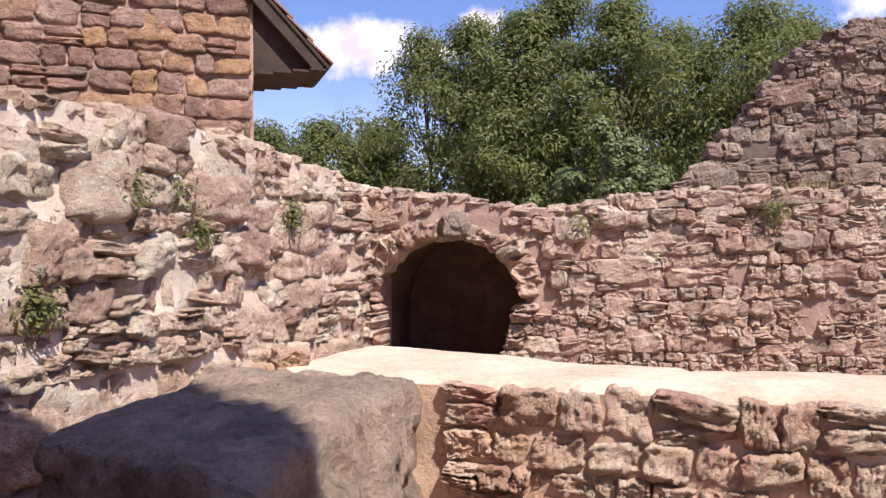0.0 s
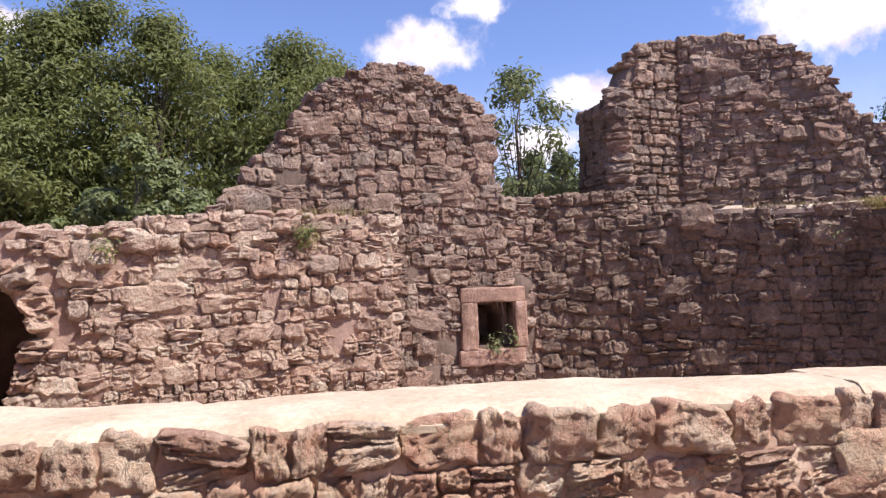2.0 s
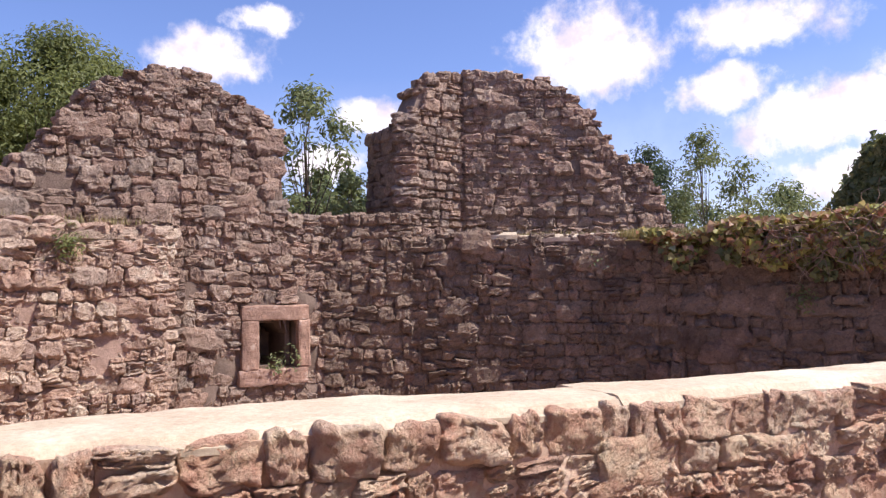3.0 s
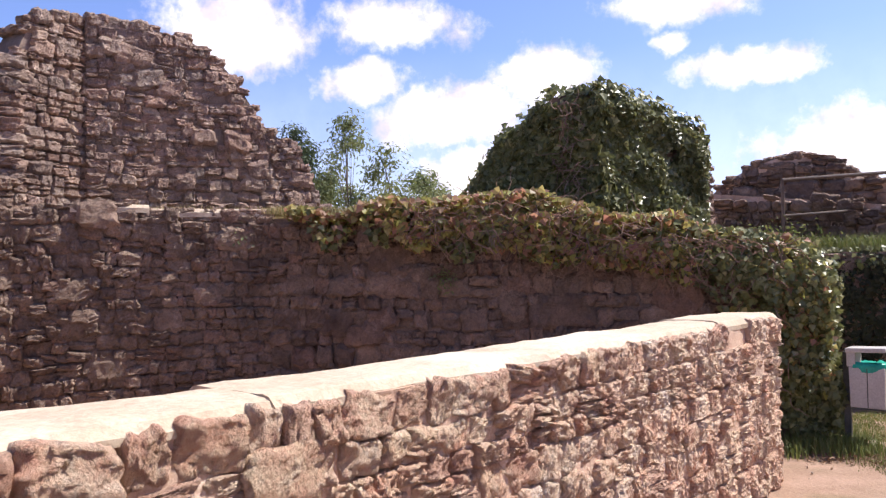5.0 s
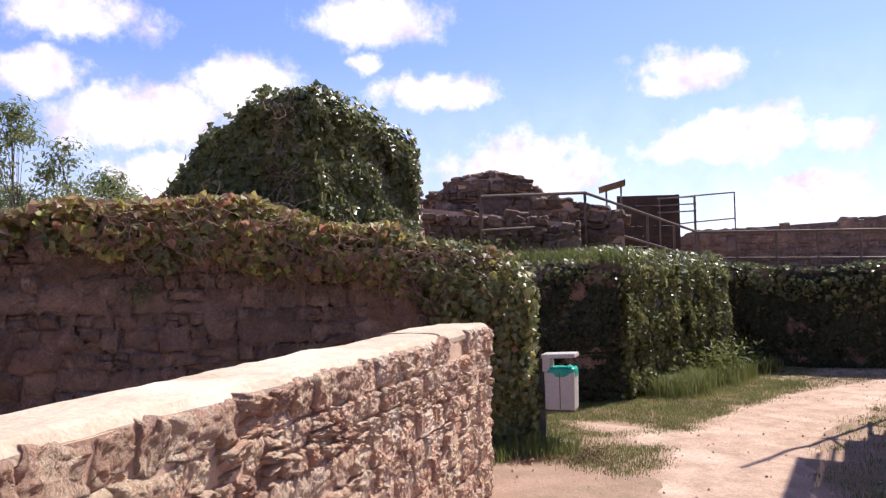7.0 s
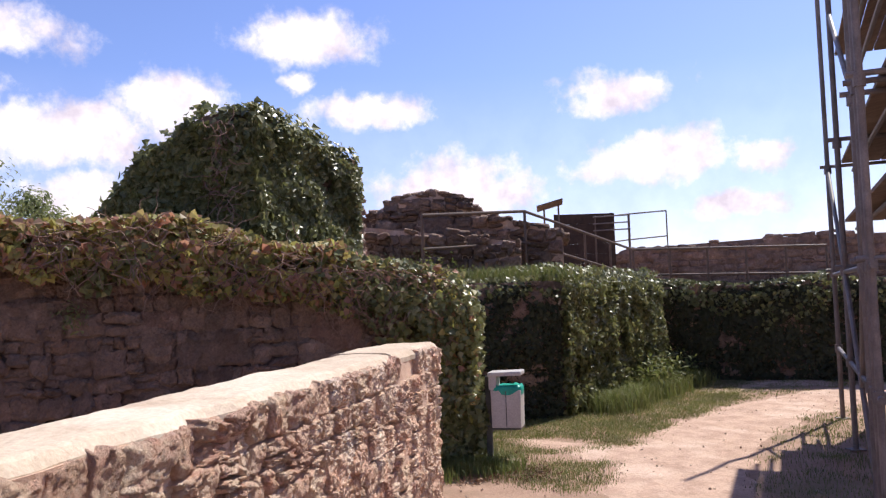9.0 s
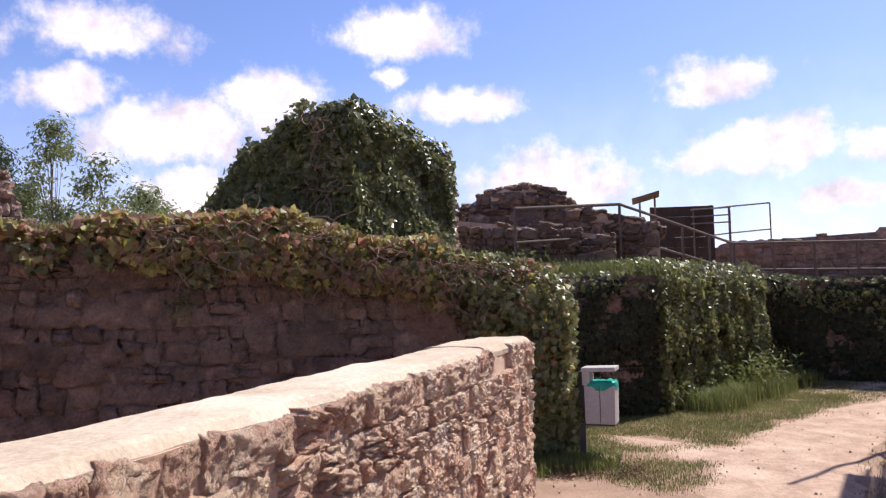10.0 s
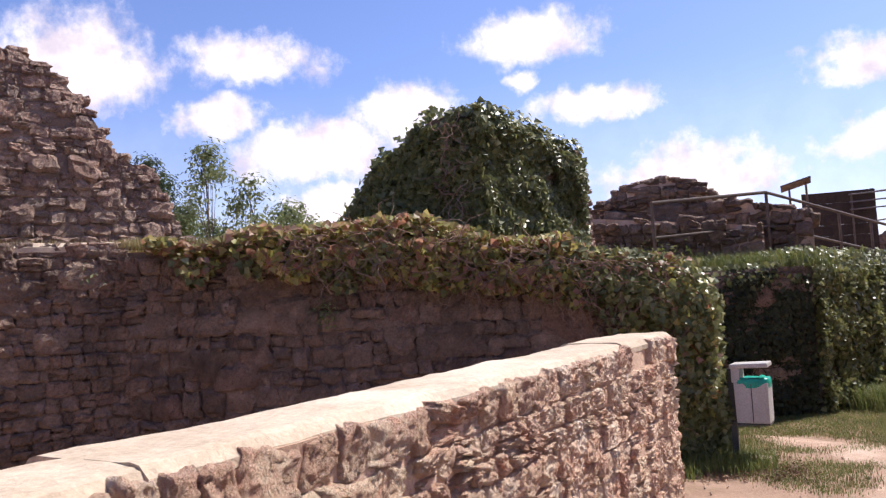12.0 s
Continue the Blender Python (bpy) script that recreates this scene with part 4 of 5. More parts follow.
for i, (a, r, top, rad) in enumerate([(11.7, 14.8, 4.64, 0.85), (14.4, 15.3, 4.42, 0.8), (8.8, 15.3, 3.92, 0.7), (17.4, 15.8, 3.82, 0.8), (2.1, 15.8, 3.51, 0.7), (-1.9, 15.8, 3.42, 0.7)]):
    x, y = polar(r, a)
    tree("pale green shrub growing behind the broken wall", (x - 0.4, y - 0.4), top, rad, 1.4, 6500, 0.095, M["leaf_pale"], 300 + i, 0.05, shape="ivy", clumps=34, category="shrub")
x, y = polar(10.6, 39.0)
tree("airy young tree with thin pale leaves on the wall", (x - 0.15, y - 0.2), 4.95, 0.55, 2.6, 2200, 0.10, M["leaf_pale"], 400, 0.045, airy=2.0, clumps=40)
for i, (a, r, top, rad) in enumerate([(43.7, 16.7, 4.61, 1.0), (45.9, 15.7, 4.74, 1.0), (41.2, 17.7, 4.77, 1.0)]):
    x, y = polar(r, a)
    tree("small bright green tree between the ruined walls", (x - 0.2, y - 0.2), top, rad, 1.5, 4200, 0.15, M["leaf_pale"], 410 + i, 0.08, clumps=45)
for i, (a, r, top, rad, mt) in enumerate([(64.9, 20.1, 5.73, 0.75, 'pine'), (66.2, 21.1, 5.43, 0.8, 'pine'), (69.4, 18.1, 5.56, 0.75, 'leaf_pale'), (72.2, 18.1, 4.78, 0.8, 'leaf_pale'), (74.9, 19.1, 4.29, 0.75, 'leaf_pale'), (68.0, 19.1, 4.37, 0.8, 'leaf_pale')]):
    x, y = polar(r, a)
    tree("slender conifer with dark needles" if mt == "pine" else "slender tree with sparse grey-green leaves", (x, y), top, rad, 2.0, 2800, 0.12, M[mt], 430 + i, 0.05, airy=2.1, clumps=46)


def ivy_patch(name, label, frame_m, u0, u1, low, high, count, size, mat, seed, bulge=0.12, edge=0.25, shape="ivy", bias=1.0, shag=0.0, spread=0.55, face=0.0):
    """Leaves over a stretch of wall, denser at the top, with a shaggy lower edge and a cushion over the crown."""
    rng = np.random.default_rng(seed)
    u = rng.uniform(u0, u1, count * 2)
    lo = np.array([low(x) for x in u]) + 0.35 * np.array([noise.noise(Vector((x * 2.1, 0, seed))) for x in u]) * shag
    hi = np.array([high(x) for x in u]) + 0.10 * np.array([noise.noise(Vector((x * 1.9, 4, seed))) for x in u])
    s = rng.random(count * 2) ** bias
    z = hi - (hi - lo) * s
    holes = np.array([noise.noise(Vector((a * 1.4, b * 1.4, seed))) + 0.5 * noise.noise(Vector((a * 4, b * 4, seed))) for a, b in zip(u, z)])
    keep = (holes > -0.34 - 0.4 * rng.random(count * 2))
    u, z, hi, lo = (q[keep][:count] for q in (u, z, hi, lo))
    n = len(u)
    puff = np.array([noise.noise(Vector((a * 2.2, b * 2.2, seed + 7))) for a, b in zip(u, z)])
    y = face - bulge * (0.35 + 0.65 * rng.random(n)) - 0.10 * puff
    over = (z > hi - edge * 0.6)
    y = np.where(over, y + rng.random(n) * edge * 2.0, y)
    loc = np.stack([u, y, z], 1)
    nl = np.stack([rng.normal(0, 0.3, n), np.full(n, -1.0), np.where(over, 0.9, 0.35)], 1)
    r = np.array(frame_m)
    w, nw = loc @ r[:3, :3].T + r[:3, 3], nl @ r[:3, :3].T
    ob = new(name, leaf_cloud(name, w, nw, size * rng.uniform(0.55, 1.3, n), mat, seed, shape, 0.5, spread))
    return tagged(ob, label, "ivy" if shape == "ivy" else "grass", kind="stuff")


# ivy tower: a square stump of masonry under ivy
TC, TL, TR = (9.15, 0.36), (10.15, 2.28), (10.65, -1.02)
mIL, LIL = wall_frame(TL, TC)
mIR, LIR = wall_frame(TC, TR)
top_il = profile([(0, 2.80), (0.04, 2.90), (0.30, 3.18), (0.61, 3.44), (0.76, 3.80), (1.29, 3.93), (1.48, 4.16), (1.81, 4.17), (2.0, 4.15), (LIL, 4.08)])
top_ir = profile([(0, 4.08), (0.28, 4.10), (0.64, 4.07), (1.18, 3.92), (1.77, 3.79), (1.88, 3.58), (1.97, 3.22), (LIR, 2.9)])
stump = core("wall_stump_left", mIL, LIL, lambda u: top_il(u) - 0.12, 1.9, 1.3, M["mortar_dark"], seed=71)
setting(stump, "shaded side of an ivy-covered tower stump")
stump2 = core("wall_stump_right", mIR, LIR, lambda u: top_ir(u) - 0.1, 1.9, 1.2, M["mortar_dark"], seed=72)
setting(stump2, "sunlit side of an ivy-covered tower stump")
masonry(stump2, "red", LIR, lambda u: top_ir(u) - 0.06, 2.0, (0.08, 0.16), (1.2, 2.8), 0.12, start=LIR - 0.9, seed=73, near=LIR)
ivy_patch("ivy", "dense dark ivy over the tower stump", mIL, -0.05, LIL + 0.1, lambda u: 2.1, top_il, 15000, 0.098, M["ivy"], 501, 0.16, 0.4)
ivy_patch("ivy", "dense dark ivy over the tower stump", mIR, -0.1, LIR - 0.26, lambda u: 2.2 + 0.5 * max(0, u - 1.15), top_ir, 12000, 0.10, M["ivy"], 502, 0.16, 0.4, spread=0.42)

# creeper over the shaded wall
lowd = profile([(0, 2.50), (0.5, 2.42), (1.06, 2.30), (2.19, 2.14), (3.38, 1.95), (4.33, 1.80), (4.85, 1.60), (5.31, 1.38), (5.55, 0.45), (LD, 0.1)])
ivy_patch("creeper", "yellow-green creeper along the wall crown", mD, 0.25, 4.6, lambda u: lowd(u) + 0.05, lambda u: top_d(u) + 0.04 + 0.14 * min(1.0, max(0.0, (u - 0.2) / 1.6)), 11000, 0.094, M["vine"], 511, 0.34, 0.42, bias=2.2, shag=0.8)
ivy_patch("ivy", "hanging ivy on the shaded wall", mD, 0.3, LD + 0.05, lowd, lambda u: top_d(u) + 0.08, 3400, 0.09, M["ivy"], 512, 0.30, 0.4, bias=1.6, shag=1.2)
ivy_patch("ivy", "thick ivy at the end of the shaded wall", mD, 5.40, LD + 0.12, lambda u: 1.1 if u < 5.55 else 0.1, lambda u: top_d(u) + 0.10, 4600, 0.085, M["ivy"], 513, 0.22, 0.4, shag=0.8)
ivy_patch("creeper", "yellow-green creeper along the wall crown", mD, 3.4, LD, lambda u: lowd(u) + 0.35, lambda u: top_d(u) + 0.16, 4000, 0.09, M["vine"], 514, 0.36, 0.5, bias=2.0, shag=0.7)
ivy_patch("ivy", "pale-backed ivy leaves over the wall corner", mD, 4.2, LD, lambda u: lowd(u) + 0.25, lambda u: top_d(u) + 0.17, 4200, 0.085, M["ivy"], 515, 0.40, 0.5, bias=1.5, shag=0.9)
ivy_patch("ivy", "glossy ivy curtain on the retaining wall", mE, -0.05, LE2 + 0.1, lambda u: 0.05, lambda u: 2.32 - 0.02 * u + 0.05, 15000, 0.09, M["ivy"], 521, 0.22, 0.5, spread=0.7)
ivy_patch("ivy", "ivy fringe over the dark recess", mE2, 0.0, LE3, lambda u: 1.85, lambda u: 2.16, 420, 0.09, M["ivy"], 522, 0.12, 0.3, bias=2.0, shag=1.0)
# near-black leaves stand in for deep shade on these three walls
ivy_patch("ivy", "darkened ivy leaves standing in for the shade of the recess", mE2, -0.05, LE3, lambda u: 0.0, lambda u: 2.08, 5200, 0.09, M["ivy_shade"], 525, 0.08, 0.2)
ivy_patch("ivy", "ivy on the short return wall, its leaves darkened for shade", mD2, 0.0, LD2, lambda u: 0.0, lambda u: 2.0, 3600, 0.09, M["ivy_shade"], 526, 0.08, 0.2)
ivy_patch("ivy", "ivy matted over the far wall, its leaves darkened for shade", mF, 0.0, LF, lambda u: 0.0, lambda u: 2.0, 14000, 0.11, M["ivy_shade"], 527, 0.1, 0.2)
ivy_patch("ivy", "ivy hanging over the far shaded wall", mF, 0.0, LF, lambda u: 1.35 + 0.25 * math.sin(u * 1.7), lambda u: 2.04 + 0.08 * math.sin(u * 2.1), 3000, 0.10, M["ivy"], 524, 0.2, 0.35, bias=2.6, shag=1.4)


def stems(name, label, frame_m, u0, u1, low, high, count, seed, reach=0.7, radius=0.006):
    """A tangle of thin dry stems."""
    rnd = random.Random(seed)
    vs, fs = [], []
    for _ in range(count):
        u = rnd.uniform(u0, u1)
        z = high(u) - (high(u) - low(u)) * rnd.random() ** 1.3 + 0.05
        p = Vector((u, -0.14 - 0.24 * rnd.random(), z))
        d = Vector((rnd.uniform(-1, 1), rnd.uniform(-0.35, 0.15), rnd.uniform(-0.8, 0.45))).normalized()
        pts = [p]
        for _ in range(7):
            d = (d + Vector((rnd.gauss(0, 0.4), rnd.gauss(0, 0.18), rnd.gauss(-0.08, 0.35)))).normalized()
            q = pts[-1] + d * reach / 7
            q.y = min(-0.05, max(-0.42, q.y))
            pts.append(q)
        limb_rings(vs, fs, pts, [radius * (1.2 - 0.1 * k) for k in range(8)], 3)
    ob = new(name, mesh_of(name, vs, fs, M["stem"], True))
    ob.matrix_world = frame_m
    return tagged(ob, label, "stems", kind="stuff")


stems("dry_stems", "tangle of dry reddish creeper stems on the wall", mD, 1.6, 5.6, lambda u: lowd(u) + 0.02, lambda u: top_d(u) + 0.04, 380, 531, 0.42, 0.0055)
stems("dry_stems", "few dry stems over the tower ivy", mIL, 1.75, 2.1, lambda u: 2.5, lambda u: 3.8, 60, 532, 0.3)


def tufts(name, label, places, count, height, mat, seed, spread=0.12, category="grass"):
    rng = np.random.default_rng(seed)
    pts = np.array(places, float)
    pick = rng.integers(0, len(pts), count)
    c = pts[pick] + np.concatenate([rng.normal(0, spread, (count, 2)), np.zeros((count, 1))], 1)
    h = height * rng.uniform(0.5, 1.3, count)
    ang, lean = rng.uniform(0, 6.283, count), rng.uniform(0.1, 0.75, count)
    w = 0.0028 + 0.007 * height
    dx, dy = np.cos(ang), np.sin(ang)
    side = np.stack([-dy, dx, np.zeros(count)], 1) * w
    m = c + np.stack([dx * lean * h * 0.35, dy * lean * h * 0.35, h * 0.6], 1)
    t = c + np.stack([dx * lean * h, dy * lean * h, h * (1.05 - 0.35 * lean)], 1)
    vs = np.stack([c - side, c + side, m - side * 0.7, m + side * 0.7, t], 1).reshape(-1, 3)
    f = np.array([[0, 1, 3], [0, 3, 2], [2, 3, 4]])
    fs = (f[None] + (np.arange(count) * 5)[:, None, None]).reshape(-1, 3)
    return tagged(new(name, arrays_mesh(name, vs, fs, mat)), label, category, kind="stuff")


def scatter(n, seed, fn):
    rnd = random.Random(seed)
    out = []
    while len(out) < n:
        x, y = rnd.uniform(4.5, 17), rnd.uniform(-14, -1.0)
        if fn(x, y):
            out.append((x, y, ground_height(x, y) - 0.005))
    return out


PATHLINE = [(3.0, -2.4), (6.0, -2.95), (7.2, -3.4), (9.2, -4.75), (11.0, -7.0), (12.2, -9.5), (12.6, -12.5)]


def off_path(x, y):
    p = Vector((x, y))
    best = 99.0
    for a, b in zip(PATHLINE, PATHLINE[1:]):
        a, b = Vector(a), Vector(b)
        s = max(0, min(1, (p - a).dot(b - a) / (b - a).length_squared))
        best = min(best, (p - a - (b - a) * s).length)
    return best


def left_turf(x, y):
    d = off_path(x, y)
    if (Vector((x, y)) - Vector((9.8, -3.3))).length < 0.38 + 0.15 * noise.noise(Vector((x * 3, y * 3, 1))):
        return False
    side = y > -2.95 - 0.72 * (x - 6.0)
    near_e = (x - 11.75) * 0.733 + (y + 3.6) * 0.68
    return side and d > 0.72 + 0.3 * noise.noise(Vector((x * 1.6, y * 1.6, 4))) and near_e < 0.0 and y < -1.9 and (x > 9.3 or (Vector((x, y)) - Vector((8.2, -2.85))).length < 0.75 + 0.3 * noise.noise(Vector((x * 2, y * 2, 2))))


def right_turf(x, y):
    return off_path(x, y) > 0.75 + 0.3 * noise.noise(Vector((x * 1.6, y * 1.6, 8))) and y < -2.95 - 0.72 * (x - 6.0) and noise.noise(Vector((x * 0.9, y * 0.9, 5))) > -0.5


tufts("grass", "short green grass beside the path", scatter(3000, 61, left_turf), 70000, 0.048, M["grass"], 601, 0.09)
tufts("grass", "short green grass in the shade of the scaffold", scatter(2600, 62, right_turf), 56000, 0.055, M["grass"], 602, 0.09)
tufts("dry_grass", "dry grass mixed into the turf", scatter(1000, 63, left_turf), 22000, 0.045, M["straw"], 603, 0.1)
foot = [tuple((mE @ Vector((u, -0.15 - 0.5 * random.Random(i).random(), 0.0)))) for i, u in enumerate(np.linspace(0.6, LE2 + 0.8, 120))]
tufts("weeds", "tall fresh weeds along the ivy wall foot", foot, 9000, 0.32, M["grass"], 604, 0.16, "weeds")
foot2 = [tuple(mD @ Vector((u, -0.2 - 0.4 * random.Random(i).random(), 0.0))) for i, u in enumerate(np.linspace(LD - 0.9, LD + 0.3, 30))] + [(9.0 + 0.3 * math.cos(i), -2.05 + 0.3 * math.sin(i * 1.7), 0.0) for i in range(20)]
tufts("weeds", "weeds round the litter bin post", foot2, 3200, 0.17, M["grass"], 605, 0.14, "weeds")


def leafy(name, label, spots, count, size, mat, seed, spread):
    rng = np.random.default_rng(seed)
    pts = np.array(spots, float)
    c = pts[rng.integers(0, len(pts), count)] + rng.normal(0, 1, (count, 3)) * np.array(spread)
    n = np.tile(np.array([0.0, -0.3, 1.0]), (count, 1))
    return tagged(new(name, leaf_cloud(name, c, n, size * rng.uniform(0.6, 1.3, count), mat, seed, "long", 0.2, 0.7)), label, "weeds", kind="stuff")


leafy("weeds", "broad-leaved weeds at the ivy wall corner", [tuple(mE @ Vector((u, -0.25, 0.3))) for u in np.linspace(2.6, LE2 + 0.5, 14)], 1800, 0.12, M["grass"], 606, (0.2, 0.2, 0.18))
rl = random.Random(91)
leafy("leaf_litter", "dry brown leaves scattered on the bare earth", [(8.0 + 1.6 * rl.random(), -2.7 + 1.1 * rl.random(), 0.03) for _ in range(80)], 1500, 0.045, M["litter"], 611, (0.1, 0.1, 0.008))
leafy("leaf_litter", "dry brown leaves along the path edge", [(9.0 + 3.0 * rl.random(), -4.6 + 1.6 * rl.random(), 0.03) for _ in range(80)], 260, 0.03, M["litter"], 612, (0.12, 0.12, 0.008))
ledge = [tuple(mD @ Vector((u, y, top_d(u) + 0.02))) for u in np.linspace(0.02, 3.24, 90) for y in (0.02, 0.15, 0.35)]
tufts("dry_grass", "dry yellow grass along the wall ledge", ledge, 11000, 0.10, M["straw"], 607, 0.10)
tufts("grass", "green grass along the wall ledge", ledge[120:], 3500, 0.14, M["grass"], 608, 0.10)
ledge2 = [tuple(mB @ Vector((u, 0.38, 2.645))) for u in (3.1, 3.4, 3.5, 4.4, 4.5, 4.9)] + [tuple(mC @ Vector((u, -0.08, 2.71))) for u in np.linspace(0.3, 1.7, 14)]
tufts("dry_grass", "dry grass on the low wall ledge", ledge2, 500, 0.09, M["straw"], 609, 0.09)
tufts("grass", "grass tufts on the tower footing", [tuple(mT @ Vector((u, -0.15 - 0.25 * (k % 3), 2.58))) for k, u in enumerate(np.linspace(0.5, 3.0, 36))], 3400, 0.14, M["straw"], 610, 0.1)
for i, (m, u, z, k) in enumerate([(mA, 7.06, 2.44, 500), (mA, 5.0, 2.5, 240), (mA, 5.72, 2.23, 300), (mA, 5.52, 2.53, 150), (mA, 4.24, 1.73, 380), (mB, 2.53, 2.37, 160), (mB, 4.46, 2.48, 320), (mC, 4.36, 2.40, 120), (mC, 3.18, 1.18, 90), (mC, 3.39, 1.23, 70), (mD, -0.29, 2.30, 140), (mD, -1.49, 1.60, 60), (mD, 1.97, 1.85, 160)]):
    p = m @ Vector((u, -0.08, z))
    leafy("wall_plant", "small green plant rooted in the wall joints", [tuple(p)], k, 0.05, M["leaf"] if i < 7 else M["leaf_pale"], 620 + i, (0.07, 0.07, 0.08))


# ---- litter bin ----
def build_bin():
    root = tagged(new("litter_bin"), "grey metal litter bin on a post with green bag", "litter bin")
    root.matrix_world = pose(8.98, -2.19, ground_height(8.98, -2.19), 0, 0, -118) @ Matrix.Scale(0.945, 4)
    bm = bmesh.new()
    box(bm, 0.07, 0.05, 1.06, Matrix.Translation((-0.03, 0, 0.52)), 0.006)
    part("post", bm, M["post"], root)
    bm = bmesh.new()
    box(bm, 0.36, 0.27, 0.44, Matrix.Translation((0.20, 0, 0.68)), 0.012)
    for v in bm.verts:
        if v.co.z < 0.6:
            v.co.x = 0.20 + (v.co.x - 0.20) * 0.96
    body = part("body", bm, M["bin"], root)
    for x in (0.205,):
        bm = bmesh.new()
        box(bm, 0.008, 0.006, 0.42, Matrix.Translation((x, -0.137, 0.68)))
        part("seam", bm, M["post"], body)
    bm = bmesh.new()
    box(bm, 0.34, 0.25, 0.02, Matrix.Translation((0.20, 0, 0.451)), 0.004)
    part("base_plate", bm, M["post"], root)
    bm = bmesh.new()
    box(bm, 0.40, 0.29, 0.05, Matrix.Translation((0.19, 0, 1.085)) @ Matrix.Rotation(radians(-2), 4, "Y"), 0.012)
    part("hood", bm, M["bin"], root, "pale metal hood")
    bm = bmesh.new()
    box(bm, 0.09, 0.26, 0.17, Matrix.Translation((0.045, 0, 0.985)), 0.008)
    part("back_plate", bm, M["bin"], root)
    vs, fs, k = [], [], 28
    for j, (z, grow) in enumerate([(0.84, 1.02), (0.89, 1.05), (0.93, 1.03), (0.95, 0.92), (0.93, 0.7)]):
        for i in range(k):
            a = 2 * math.pi * i / k
            c, s_ = math.cos(a), math.sin(a)
            q = 1 / max(abs(c), abs(s_)) ** 0.85
            n = noise.noise(Vector((c * 3, s_ * 3, j)))
            vs.append((0.205 + 0.175 * c * q * grow * (1 + 0.05 * n), 0.132 * s_ * q * grow * (1 + 0.06 * n), z + 0.025 * n))
    for j in range(4):
        for i in range(k):
            fs.append((j * k + i, j * k + (i + 1) % k, (j + 1) * k + (i + 1) % k, (j + 1) * k + i))
    bag = new("bag", mesh_of("bag", vs, fs, M["bag"], True))
    bag.parent = root
    tagged(bag, "crumpled green plastic bag")
    bm = bmesh.new()
    box(bm, 0.20, 0.16, 0.10, Matrix.Translation((0.22, 0.02, 0.03)), 0.02)
    part("footing", bm, M["stub"], root, "pale concrete footing")
    return root


build_bin()


# ---- ruin heap, railings, signs on the terrace ----
mH, LH = wall_frame((14.54, -1.19), (13.29, -4.86))
top_h = profile([(0, 3.1), (0.32, 3.36), (0.53, 3.50), (0.85, 3.66), (1.32, 3.78), (1.62, 3.80), (2.19, 3.70), (2.30, 3.47), (2.44, 3.30), (2.77, 3.34), (3.05, 3.20), (3.69, 3.06), (LH, 2.9)])
heap = core("wall_heap", mH, LH, top_h, 1.9, 1.6, M["mortar"], seed=81, rough=0.12)
setting(heap, "broken mound of ruined brown masonry")
masonry(heap, "brown", LH, lambda u: top_h(u) + 0.02, 2.0, (0.10, 0.24), (0.8, 1.8), 0.22, seed=82, tilt=10, wave=0.2, jut=0.07, split=0.4, nx=12, nz=9, bond=3.0)
rubble_top("crown_stones", heap, "brown", LH, lambda u: top_h(u), 1.0, size=0.17, seed=83)
mH2, LH2 = wall_frame((13.76, -1.32), (12.90, -3.95))
heap2 = core("wall_heap_front", mH2, LH2, lambda u: 3.18 - 0.13 * u, 1.9, 0.9, M["mortar"], seed=84, rough=0.15)
setting(heap2, "lower broken masonry before the mound")
masonry(heap2, "brown", LH2, lambda u: 3.24 - 0.13 * u + 0.12 * noise.noise(Vector((u * 2, 0, 1))), 2.0, (0.10, 0.24), (0.8, 1.8), 0.22, seed=85, tilt=12, wave=0.2, jut=0.09, nx=12, nz=9, bond=3.0)


def railing(label, line, posts, drop=0.55, base=None, thick=0.027):
    """line: the handrail's points; posts: how many bays on each stretch."""
    root = tagged(new("railing"), label, "railing")
    pts = [Vector(p) for p in line]
    for a, b, n in zip(pts, pts[1:], posts):
        for nm, dz, r in (("handrail", 0.0, thick), ("mid_rail", -drop, thick * 0.85)):
            bm = bmesh.new()
            tube(bm, a + Vector((0, 0, dz)), b + Vector((0, 0, dz)), r)
            part(nm, bm, M["steel"], root, smooth=False)
        for k in range(n + 1):
            p = a.lerp(b, k / n)
            if k == 0 and a is not pts[0]:
                continue
            bm = bmesh.new()
            tube(bm, (p.x, p.y, p.z - (base or 1.1)), p, thick * 0.95)
            part("post", bm, M["steel"], root)
    return root


railing("brown steel handrail following the stair down the terrace", [(12.75, -2.23, 3.23), (13.30, -4.17, 3.35), (15.90, -7.51, 2.79), (14.00, -10.80, 2.70)], (1, 4, 5), base=1.15)
railing("thin grey railing on the viewing platform", [(17.50, -7.82, 3.70), (17.60, -8.28, 3.75), (17.70, -9.35, 3.84)], (1, 1), drop=0.62, base=1.6, thick=0.018)


def build_panel():
    root = tagged(new("information_panel"), "slanted information panel on two thin legs", "sign")
    root.matrix_world = pose(15.85, -5.62, 2.14, 0, 0, -110.8)
    bm = bmesh.new()
    box(bm, 0.56, 0.42, 0.03, Matrix.Translation((0, 0, 1.62)) @ Matrix.Rotation(radians(-9), 4, "X") @ Matrix.Rotation(radians(-15), 4, "Y"), 0.006)
    part("board", bm, M["steel"], root)
    for x in (-0.12, 0.18):
        bm = bmesh.new()
        tube(bm, (x, 0, 0), (x, 0, 1.58 + 0.3 * x), 0.02)
        part("leg", bm, M["steel"], root)
    return root


build_panel()


